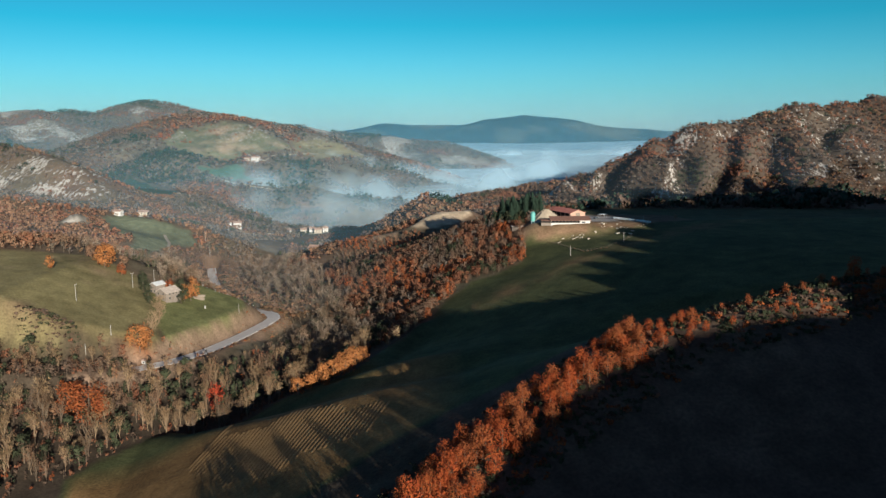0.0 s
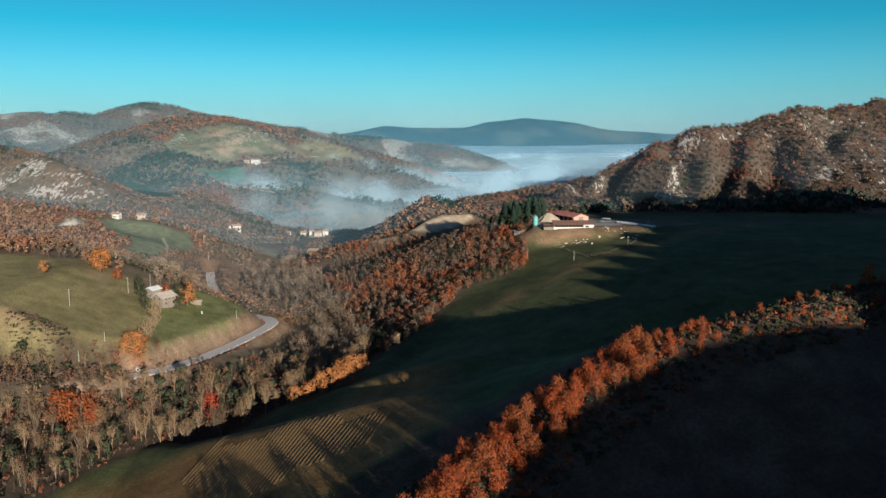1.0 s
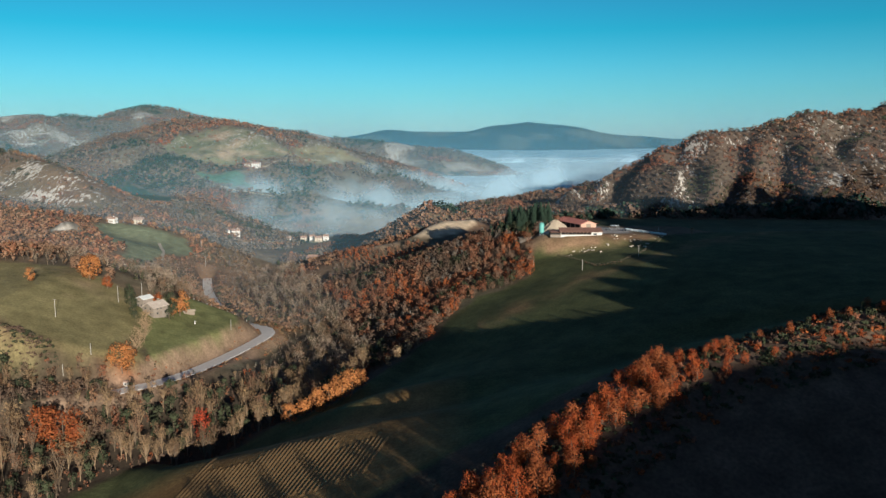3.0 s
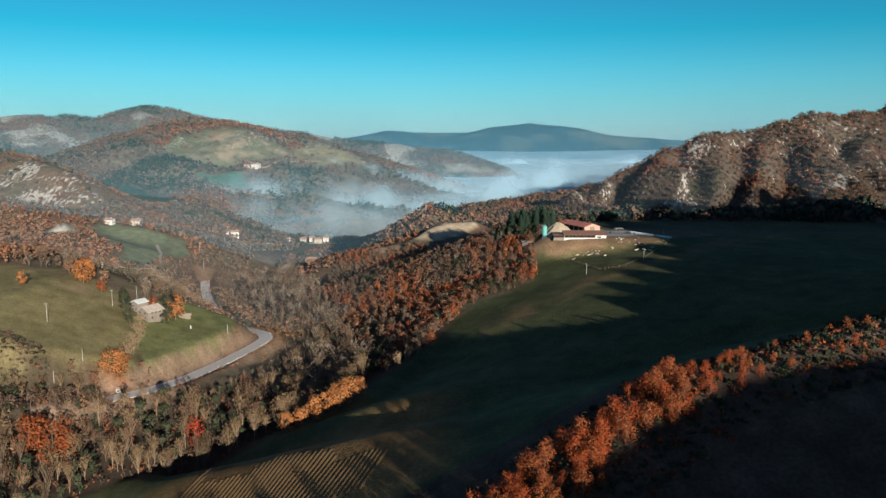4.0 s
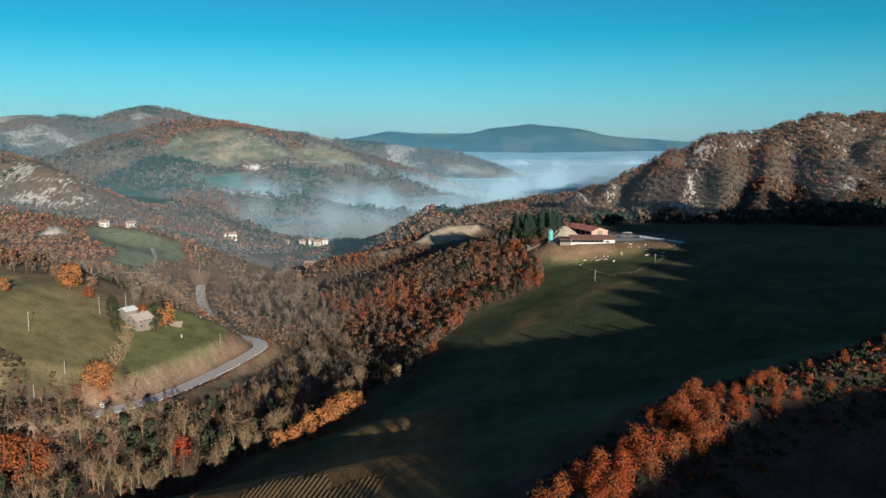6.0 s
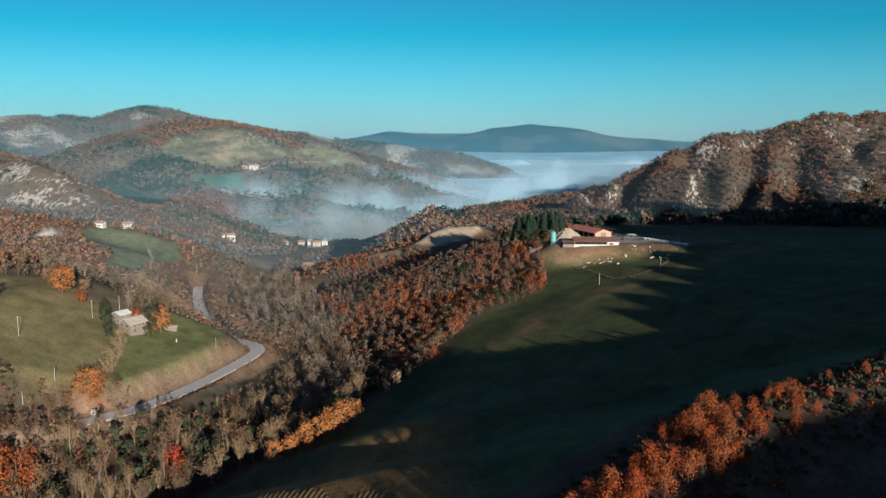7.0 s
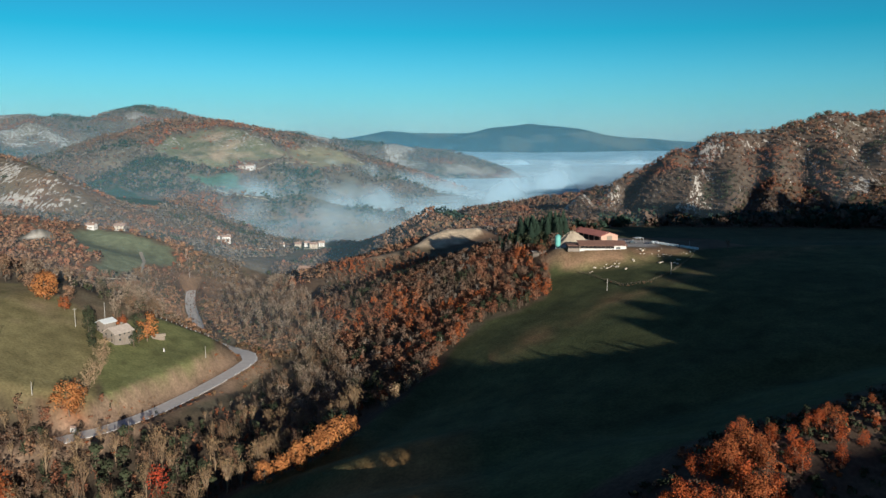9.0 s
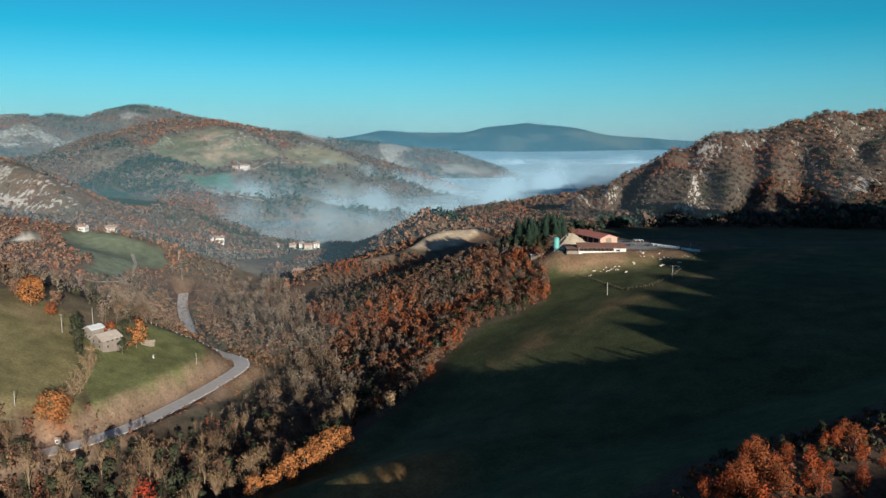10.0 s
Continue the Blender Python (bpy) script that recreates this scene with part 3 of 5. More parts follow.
def bare_tree(seed, h=14.0, limbs=13, twigs=9, fine=120, spread=0.38, sides=5, lean=1.2):
    """A leafless tree: stems that fan upwards and a haze of twigs."""
    rng = np.random.default_rng(seed)
    trunk, crown = Shape(), Shape()
    bend = np.array([rng.normal(0, 0.02 * h), rng.normal(0, 0.02 * h), 0.3 * h])
    top = np.array([rng.normal(0, 0.03 * h), rng.normal(0, 0.03 * h), 0.97 * h])
    stem(trunk, [(0, 0, -0.6), bend, top], [0.017 * h, 0.012 * h, 0.002 * h], sides)
    tips = []
    for i in range(limbs):
        f = rng.uniform(0.12, 0.72)
        a = i * 2.4 + rng.normal(0, 0.4)
        start = bend + (top - bend) * max(0, (f - 0.3) / 0.67) if f > 0.3 else bend * f / 0.3
        reach = spread * h * (1.15 - f) * rng.uniform(0.6, 1.15)
        end = start + (reach * np.cos(a), reach * np.sin(a), reach * rng.uniform(lean, lean + 1.2))
        end[2] = min(end[2], h * rng.uniform(0.82, 1.0))
        limb(crown, start, end, 0.0095 * h, 0.001 * h, 3, 1)
        for _ in range(twigs):
            g = rng.uniform(0.3, 1.0)
            s = start + (end - start) * g
            e = s + rng.normal(0, 0.055 * h, 3) + (0, 0, 0.05 * h)
            limb(crown, s, e, 0.0024 * h, 0.0, 3)
            tips.append(e)
    tips = np.array(tips)
    p = tips[rng.integers(0, len(tips), fine)] + rng.normal(0, 0.02 * h, (fine, 3))
    d = rng.normal(0, 0.034 * h, (fine, 3)) + (0, 0, 0.02 * h)
    w = rng.normal(0, 0.0060 * h, (fine, 3))
    co = np.stack([p - w, p + w, p + d], 1).reshape(-1, 3)
    crown.add(co, np.arange(fine * 3).reshape(-1, 3))
    return trunk, crown


def conifer(seed, h=14.0, wide=0.22, tiers=13, blades=8):
    rng = np.random.default_rng(seed)
    trunk, crown = Shape(), Shape()
    limb(trunk, (0, 0, -0.6), (0, 0, 0.95 * h), 0.016 * h, 0.003 * h, 5)
    for i in range(tiers):
        f = i / (tiers - 1)
        z, out = h * (0.12 + 0.86 * f), wide * h * (1 - f) ** 0.62 * rng.uniform(0.8, 1.12) + 0.15
        for j in range(blades):
            a = j * 2 * np.pi / blades + i * 0.7 + rng.normal(0, 0.2)
            o = out * rng.uniform(0.7, 1.15)
            w = 0.30 * o + 0.12
            c, s = np.cos(a), np.sin(a)
            base = np.array([0, 0, z + 0.05 * h])
            tip = np.array([o * c, o * s, z - 0.22 * o])
            left = np.array([0.6 * o * c - w * s, 0.6 * o * s + w * c, z - 0.05 * o])
            right = np.array([0.6 * o * c + w * s, 0.6 * o * s - w * c, z - 0.12 * o])
            crown.add([base, left, tip, right], [(0, 1, 2), (0, 2, 3)])
    return trunk, crown


def bush(seed, h=2.2, count=70, leaf=0.5, spread=0.45):
    rng = np.random.default_rng(seed)
    crown = Shape()
    k = 5
    centres = np.stack([rng.normal(0, spread * h, k), rng.normal(0, spread * h, k), rng.uniform(0.3, 0.65, k) * h], 1)
    leaves(crown, rng, centres, rng.uniform(0.28, 0.42, k) * h, count, leaf)
    return crown


def mesh_of(name, shape, mats, soft=False):
    co, tri, slot, nrm = shape.arrays() if isinstance(shape, Shape) else shape
    me = bpy.data.meshes.new(name)
    me.vertices.add(len(co))
    me.vertices.foreach_set("co", np.ascontiguousarray(co, dtype=np.float32).ravel())
    me.loops.add(len(tri) * 3)
    me.loops.foreach_set("vertex_index", np.ascontiguousarray(tri, dtype=np.int32).ravel())
    me.polygons.add(len(tri))
    me.polygons.foreach_set("loop_start", np.arange(0, len(tri) * 3, 3, dtype=np.int32))
    for m in mats:
        me.materials.append(m)
    me.polygons.foreach_set("material_index", np.ascontiguousarray(slot, dtype=np.int32))
    me.update(calc_edges=True)
    if soft:
        me.shade_smooth()
        rounded = me.attributes.new("custom_normal", "FLOAT_VECTOR", "POINT")
        rounded.data.foreach_set("vector", np.ascontiguousarray(nrm, dtype=np.float32).ravel())
    else:
        me.shade_flat()
    return me


def woods(name, kinds, x, y, size, slots, mats, label, seed=1, sink=0.2):
    """Many trees joined into one object of uncountable woodland. kinds: shapes; slots: a material for each tree's crown."""
    rng = np.random.default_rng(seed)
    z = land(x, y) - sink
    which, turn = rng.integers(0, len(kinds), len(x)), rng.uniform(0, 6.28, len(x))
    cos_, tris, slts, nrms, base = [], [], [], [], 0
    for k, shape in enumerate(kinds):
        own = np.where(which == k)[0]
        if not len(own):
            continue
        co, tri, slot, nrm = shape
        c, s = np.cos(turn[own])[:, None], np.sin(turn[own])[:, None]
        sx = size[own][:, None] * rng.uniform(0.85, 1.2, (len(own), 1))
        px = (co[:, 0] * c - co[:, 1] * s) * sx + x[own][:, None]
        py = (co[:, 0] * s + co[:, 1] * c) * sx + y[own][:, None]
        pz = co[:, 2] * size[own][:, None] + z[own][:, None]
        cos_.append(np.stack([px, py, pz], -1).reshape(-1, 3))
        tris.append((tri[None] + (base + np.arange(len(own)) * len(co))[:, None, None]).reshape(-1, 3))
        slts.append(np.where(slot[None] == 0, slots[own][:, None], len(mats) - 1).reshape(-1))
        nx, ny = nrm[:, 0] * c - nrm[:, 1] * s, nrm[:, 0] * s + nrm[:, 1] * c
        nrms.append(np.stack([nx, ny, np.broadcast_to(nrm[:, 2], nx.shape)], -1).reshape(-1, 3))
        base += len(own) * len(co)
    me = mesh_of(name, (np.concatenate(cos_), np.concatenate(tris), np.concatenate(slts), np.concatenate(nrms)), mats, True)
    return tagged(new(name, me), label, "woodland", kind="stuff")


def joined(pair):
    """One shape from a trunk (slot 1) and a crown (slot 0)."""
    trunk, crown = pair
    both = Shape()
    co, tri, slot, nrm = crown.arrays()
    both.add(co, tri, 0, nrm)
    both.slot[-1] = slot
    co, tri, _, nrm = trunk.arrays()
    both.add(co, tri, 1, nrm)
    return both.arrays()


def lone_tree(pair, leaf, bark, name, label, group=""):
    """A tree as a thing of its own, with trunk and crown, standing at the origin until it is copied."""
    ob = tagged(new(name), label, "tree", group)
    for part_name, shape, mat in (("trunk", pair[0], bark), ("crown", pair[1], leaf)):
        child = new(part_name, mesh_of(part_name, shape, [mat, bark], True))
        child.parent = ob
    return ob


def scatter(rng, box, gap, keep):
    """Random places at about the given gap in a box, where keep(x, y) holds."""
    x0, y0, x1, y1 = box
    nx, ny = max(1, int((x1 - x0) / gap)), max(1, int((y1 - y0) / gap))
    gx, gy = np.meshgrid(np.arange(nx), np.arange(ny))
    x = x0 + (gx.ravel() + rng.uniform(0, 1, nx * ny)) * gap
    y = y0 + (gy.ravel() + rng.uniform(0, 1, nx * ny)) * gap
    ok = keep(x, y)
    return x[ok], y[ok]


OPEN = [FIELD, BACK_FIELD, PADDOCK, MEADOW, GREEN, BENCH_FIELD, TAN_BIG, TAN_SMALL, VALLEY_FIELD, *HILL_FIELDS,
        [(60, 545), (84, 535), (150, 533), (195, 552), (185, 600), (80, 600)]]


def wooded(x, y, off=2.0):
    ok = np.ones(len(x), bool)
    for poly in OPEN:
        ok &= inside(x, y, poly) < -off
    return ok & ((line_near(x, y, ROAD)[0] > 6) | (x < -154))


# ---- woodland ----
MATS = [LEAF[k] for k in ("rust", "orange", "brown", "grey", "pale", "olive", "pine", "dark_rust", "umber", "dusky", "muted_grey", "muted_brown", "muted_rust", "dry")] + [BARK]
RUST, ORANGE, BROWN, GREY, PALE, OLIVE, PINE, DARK, UMBER, DUSK, MUTED_GREY, MUTED_BROWN, MUTED_RUST, DRY = range(14)
rng = np.random.default_rng(11)
near_leafy = [joined(broadleaf(s, 9.5, 0.36, 13, 150, 0.62, 3)) for s in range(6)]
near_bare = [joined(bare_tree(20 + s, 12, 9, 5, 170, 0.40, 3)) for s in range(5)]
mid_leafy = [joined(broadleaf(40 + s, 10, 0.38, 9, 52, 1.1, 3)) for s in range(6)]
hill_leafy = [bush(65 + s, 8.0, 36, 1.25, 0.17).arrays() for s in range(6)]
far_leafy = [bush(60 + s, 8.0, 28, 1.5, 0.18).arrays() for s in range(6)]
low_scrub = [bush(70 + s, 2.2, 40, 0.55).arrays() for s in range(4)]
clumps = [bush(80 + s, 7.0, 14, 1.7, 0.3).arrays() for s in range(6)]


def pick(n, shares):
    return rng.choice([s for s, _ in shares], n, p=np.array([w for _, w in shares]) / sum(w for _, w in shares))


def patchy(x, y, size, low, high, seed):
    """Two mixes of kinds that take turns in patches."""
    return np.where(rough(x, y, size, 3, seed) + rng.normal(0, 0.12, len(x)) > 0, pick(len(x), high), pick(len(x), low))


def graded(x, y, size, palette, seed, jitter=0.16):
    """Kinds in drifts: a palette in order, laid out by slow noise so that like stands by like."""
    v = rough(x, y, size, 3, seed) + rng.normal(0, jitter, len(x))
    rank = np.argsort(np.argsort(v)) / max(1, len(v))
    return np.array(palette)[(rank * len(palette)).astype(int)]


def along(x, y):
    return line_near(x, y, STREAM)


def plant(kinds, x, y, size):
    """Copies of the built trees, each a thing of its own, standing on the ground."""
    z = land(x, y)
    for k in range(len(x)):
        s = size[k]
        m = pose(x[k], y[k], z[k] - 0.15, 0, 0, rng.uniform(0, 360)) @ Matrix.Diagonal((s, s, s, 1))
        copy_thing(kinds[rng.integers(0, len(kinds))], m)


# built once, each kept as the first tree of its kind
RUST_OAKS = [lone_tree(broadleaf(100 + k, 9, 0.28, 30, 1250, 0.21), LEAF[c], BARK, "oak_tree", "slender oak tree with rust-red autumn leaves", "oaks on the spur") for k, c in enumerate(("rust", "redrust", "redrust", "redrust", "rust"))]
WOOD_OAKS = [lone_tree(broadleaf(120 + k, 9.5, 0.36, 16, 300, 0.48), LEAF[c], BARK, "wood_oak", f"young oak with {w} leaves in a dense wood", "oaks of the bank wood") for k, (c, w) in enumerate((("rust", "rust"), ("muted_brown", "dull brown"), ("umber", "dark umber"), ("dark_rust", "dark rust"), ("olive", "dark olive"), ("muted_rust", "russet")))]
BARE = [lone_tree(bare_tree(140 + k, 13, 18, 8, 230, 0.25, lean=2.2), LEAF[c], BARK_PALE if c == "pale" else BARK, "bare_tree", f"leafless {w} tree by the stream", "bare trees along the stream") for k, (c, w) in enumerate((("pale", "pale"), ("grey", "grey-brown"), ("brown", "brown"), ("pale", "pale"), ("pale", "pale")))]
PINES = [lone_tree(conifer(160 + k, 15, 0.30, 15, 11), LEAF["pine"], BARK, "pine_tree", "tall dark green conifer", "conifers by the farm") for k in range(3)]
IVY = [lone_tree(broadleaf(170 + k, 9, 0.15, 10, 170, 0.5), LEAF["olive"], BARK, "ivy_tree", "slim tree clad in dark ivy", "ivy-clad trees along the stream") for k in range(2)]
FIRST = [(-8, 186), (14, 202), (33, 216), (45, 226), (63, 240), (8, 470), (-4, 452), (-12, 446), (14, 490), (30, 494), (2, 466), (-118, 338), (-98, 345), (-80, 352), (-128, 330), (-70, 364), (58, 597), (66, 603), (78, 600), (-90, 347), (-110, 341)]
for tree, (tx, ty) in zip(RUST_OAKS + WOOD_OAKS + BARE + PINES + IVY, FIRST):
    tree.matrix_basis = pose(tx, ty, float(land(tx, ty)) - 0.15)

# oaks along the crest of the spur
x, y = scatter(rng, (-45, 140, 100, 270), 3.3, lambda x, y: (np.abs(line_near(x, y, SPUR)[0] - 2) < 7.5 + 2.5 * rough(x, y, 12, 2, 77)) & (x < 88) & (rng.uniform(0, 1, len(x)) < np.interp(x, [-10, 20, 60, 61], [0.42, 0.58, 0.58, 0.42])))
plant(RUST_OAKS, x, y, rng.uniform(0.45, 1.05, len(x)) * np.interp(x, [-20, 10, 60, 88], [1.0, 1.02, 0.95, 0.6]))
# taller oaks on the nose of the spur, below the view, sized for their shadows
for tx, ty, high in ((-40, 150, 13), (-36, 154, 16), (-32, 158, 17.5), (-28, 162, 16.5), (-24, 166, 12.5), (-20, 170, 9.5), (-16.5, 173.5, 14), (-11, 178, 10), (-6.5, 182, 12.5), (-1, 187, 9.5), (3.5, 191, 11), (8, 196, 9), (13, 200, 10.5)):
    wide = high / 9 * (1.35 if high > 15 else 1.0)
    copy_thing(RUST_OAKS[int(high) % 5], pose(tx, ty, float(land(tx, ty)) - 0.15, 0, 0, 40 * tx) @ Matrix.Diagonal((wide, wide, high / 9, 1)))
# More oaks, mostly out of view, added to cast shade on the field.
x, y = scatter(rng, (150, 230, 460, 330), 13.0, lambda x, y: line_near(x, y, SPUR)[0] < 14)
plant(RUST_OAKS, x, y, rng.uniform(0.6, 1.0, len(x)))
x, y = scatter(rng, (86, 235, 192, 300), 5.0, lambda x, y: (line_near(x, y, SPUR)[0] < 13) & (rng.uniform(0, 1, len(x)) < np.where(x > 140, 0.45, 0.22)))
plant(RUST_OAKS, x, y, rng.uniform(0.28, 0.5, len(x)))
x, y = scatter(rng, (55, 225, 190, 300), 5.0, lambda x, y: (line_near(x, y, SPUR)[0] < 16) & (rng.uniform(0, 1, len(x)) < 0.22))
plant(IVY, x, y, rng.uniform(0.2, 0.42, len(x)))
x, y = scatter(rng, (-30, 150, 200, 310), 2.6, lambda x, y: (line_near(x, y, SPUR)[0] < 19) & (rough(x, y, 11, 3, 78) > -0.35))
woods("spur_scrub", low_scrub, x, y, rng.uniform(0.4, 1.0, len(x)), pick(len(x), [(OLIVE, 6), (RUST, 2), (UMBER, 2), (DARK, 2)]), MATS, "low olive and rusty scrub on the stony crest")

# wood on the bank below the farm
in_bank = lambda x, y: wooded(x, y, 0.5) & (np.maximum.reduce([inside(x - 0.42 * d, y + d, TAN_BIG) for d in (0, 12, 24, 36, 48)]) < -5) & (along(x, y)[1] < 0) & (along(x, y)[0] > 13)
x, y = scatter(rng, (-95, 415, 110, 740), 4.9, lambda x, y: in_bank(x, y))
near = (inside(x, y, FIELD) > -26) & (y < 560)
plant(WOOD_OAKS, x[near], y[near], rng.uniform(0.55, 0.95, near.sum()))
x, y = x[~near], y[~near]
size = rng.uniform(0.5, 0.95, len(x)) * np.interp(y, [590, 640], [1.0, 0.55])
slot = graded(x, y, 26, [OLIVE, UMBER, UMBER, MUTED_GREY, MUTED_BROWN, MUTED_BROWN, BROWN, MUTED_RUST, DARK, MUTED_RUST, RUST], 41, 0.12)
for own, kinds in ((y < 610, near_leafy), (y >= 610, mid_leafy)):
    woods("bank_wood", kinds, x[own], y[own], size[own], slot[own], MATS, "dense rust and brown autumn oak wood on a bank")

# conifers behind the silo
x, y = scatter(rng, (52, 598, 86, 630), 4.4, lambda x, y: rng.uniform(0, 1, len(x)) < 0.95)
plant(PINES, x, y, rng.uniform(0.75, 1.15, len(x)) * np.interp(x, [52, 62, 76, 86], [0.8, 1.05, 1.15, 0.75]))
x, y = scatter(rng, (36, 598, 56, 622), 5.2, lambda x, y: x > 0)
plant(PINES, x, y, rng.uniform(0.4, 0.6, len(x)))

# trees along the stream
in_stream = lambda x, y: wooded(x, y, 1.0) & (along(x, y)[0] < np.where(along(x, y)[1] > 0, np.where(x < -125, 105, np.interp(y, [300, 420, 520, 600], [52, 52, 26, 60])), 15))
x, y = scatter(rng, (-260, 235, 10, 430), 7.4, in_stream)
near = rng.uniform(0, 1, len(x)) < 0.66
low = np.where(y < 392, np.interp(line_near(x, y, ROAD)[0], [6, 14], [0.6, 1.0]), np.interp(line_near(x, y, ROAD)[0], [6, 22, 34], [0.2, 0.28, 1.0]))
# by the road the crowns are kept below its edge, so that it stays sunlit
rd, _, rz = line_near(x, y, ROAD)
low = np.where((rd < 75) & (y > 378), np.minimum(low, np.clip((rz + 3 - land(x, y)) / 14, 0.25, 1.3)), low)
plant(BARE, x[near], y[near], rng.uniform(0.75, 1.35, near.sum()) * low[near])
plant(IVY, x[~near], y[~near], rng.uniform(0.8, 1.5, (~near).sum()) * low[~near])
x, y = scatter(rng, (-250, 215, 10, 430), 4.8, in_stream)
# Dark kinds stand in for the shade between the trees.
woods("stream_undergrowth", [joined(broadleaf(200 + s, 5, 0.32, 6, 46, 0.5, 3)) for s in range(5)], x, y, rng.uniform(0.4, 0.9, len(x)), pick(len(x), [(UMBER, 4), (MUTED_RUST, 2.5), (DARK, 3), (RUST, 0.7), (OLIVE, 1)]), MATS, "brown and olive undergrowth beneath the bare trees")
beside = lambda x, y: wooded(x, y, 0.5) & (x < -140) & (line_near(x, y, ROAD)[0] < 26) & (along(x, y)[1] > 0)
x, y = scatter(rng, (-250, 290, -134, 384), 6.2, beside)
# Mostly dark kinds: shade within the thicket is put into its colour.
woods("roadside_thicket", near_leafy, x, y, rng.uniform(0.55, 1.0, len(x)) * np.where(line_near(x, y, ROAD)[1] > 0, 0.7, 1.0), pick(len(x), [(BROWN, 2), (UMBER, 5), (OLIVE, 2.5), (DARK, 2)]), MATS, "brown and rusty thicket hiding the road")
x, y = scatter(rng, (-260, 430, 20, 830), 7.0, in_stream)
woods("stream_wood", near_bare, x, y, rng.uniform(0.5, 1.15, len(x)) * np.interp(line_near(x, y, ROAD)[0], [6, 22, 36], [0.2, 0.28, 1.0]), patchy(x, y, 30, [(GREY, 3), (DRY, 5), (BROWN, 1.5), (OLIVE, 1.5)], [(GREY, 2), (DRY, 7), (BROWN, 1)], 42), MATS, "bare grey and brown trees along the stream")
x, y = scatter(rng, (-260, 430, 20, 830), 5.6, in_stream)
woods("stream_thicket", mid_leafy, x, y, rng.uniform(0.25, 0.55, len(x)) * np.interp(line_near(x, y, ROAD)[0], [6, 22, 36], [0.35, 0.5, 1.0]), pick(len(x), [(BROWN, 2), (UMBER, 2), (MUTED_GREY, 4), (MUTED_BROWN, 2), (OLIVE, 2)]), MATS, "brown thicket in the valley bottom")

# valley floor and left slopes
bare_face = lambda x, y: 0.8 * np.exp(-(((x + 530) / 110) ** 2 + ((y - 1020) / 95) ** 2) ** 2) * (rng.uniform(0, 1, len(x)) < 0.8) + np.exp(-(((x + 364) / 14) ** 2 + ((y - 760) / 25) ** 2) ** 2)
x, y = scatter(rng, (-680, 470, -60, 1300), 7.0, lambda x, y: wooded(x, y, 2.0) & (along(x, y)[1] > 0) & (along(x, y)[0] > 26) & (bare_face(x, y) < 0.3) & (y > 540 + 0.25 * (x + 110)) & (rng.uniform(0, 1, len(x)) < 0.92))
rusty = (x < -270) & (y < 900)
slot = np.where(rusty, graded(x, y, 40, [MUTED_BROWN, DUSK, BROWN, MUTED_RUST, DUSK, MUTED_RUST], 53, 0.06), graded(x, y, 45, [OLIVE, MUTED_GREY, DRY, GREY, DRY, DRY, MUTED_BROWN, BROWN, DUSK, MUTED_RUST], 43, 0.06))
slot = np.where(~rusty & (y > 690) & (slot == DRY), MUTED_GREY, slot)
size = np.where(rusty, rng.uniform(0.5, 0.9, len(x)), rng.uniform(0.45, 0.9, len(x))) * np.interp(line_near(x, y, ROAD)[0], [8, 26, 40], [0.3, 0.45, 1.0])
stick = rng.uniform(0, 1, len(x)) < 0.5
size = np.where((y < 700) & ~rusty & ~stick, 0.62 * size, size)
for own, kinds in (((y < 700) & ~rusty & stick, near_bare), ((y < 700) & ~rusty & ~stick, mid_leafy), ((y < 640) & rusty, mid_leafy), ((y >= 640) & ((y >= 700) | rusty), far_leafy)):
    woods("slope_wood", kinds, x[own], y[own], size[own], slot[own], MATS, "mixed rust and bare woods on the valley sides")
x, y = scatter(rng, (-230, 690, 150, 1210), 6.6, lambda x, y: wooded(x, y, 2.0) & (along(x, y)[1] < 0) & (np.maximum.reduce([inside(x - 0.42 * d, y + d, TAN_BIG) for d in (0, 12, 24, 36, 48)]) < -5))
piney = np.hypot((x - 8) / 1.3, y - 868) < 15
slot = np.where(piney, PINE, graded(x, y, 35, [OLIVE, MUTED_GREY, UMBER, MUTED_BROWN, MUTED_BROWN, BROWN, MUTED_RUST, MUTED_RUST], 44, 0.08))
low = np.where((np.abs(x + 10) < 85) & (y < 775), 0.25, 1.0)
rust_hill = np.hypot(x + 15, y - 860) < 52
slot = np.where(rust_hill & ~piney, graded(x, y, 25, [MUTED_BROWN, BROWN, DUSK, MUTED_RUST, MUTED_RUST], 54, 0.08), slot)
low = np.where(rust_hill, 1.35, low)
woods("knoll_wood", far_leafy, x, y, rng.uniform(0.5, 0.9, len(x)) * low, slot, MATS, "autumn woods on the knolls")

# scrub about the far bend of the road
x, y = scatter(rng, (-235, 535, -85, 745), 4.4, lambda x, y: wooded(x, y, 1.0) & (line_near(x, y, ROAD)[0] > 6) & (line_near(x, y, ROAD)[0] < 42))
woods("valley_scrub", low_scrub, x, y, rng.uniform(0.6, 1.5, len(x)), pick(len(x), [(GREY, 4), (DUSK, 3), (BROWN, 3), (OLIVE, 1)]), MATS, "dry brown scrub on the valley floor")

# hill across the farm
bare_hill = lambda x, y: rock_of(x, y, 0.4) - 0.35 + 0.22 * rough(x, y, 14, 2, 36)
x, y = scatter(rng, (70, 920, 900, 1320), 6.0, lambda x, y: wooded(x, y, 2.0) & (bare_hill(x, y) + rng.normal(0, 0.06, len(x)) < 0.0) & (land(x, y) > 2))
# Gullies get darker kinds: their shade is put into the leaf colour.
rib = np.abs(rough(x + 0.30 * y, y * 0.20, 85, 3, 61)) + rng.normal(0, 0.05, len(x))
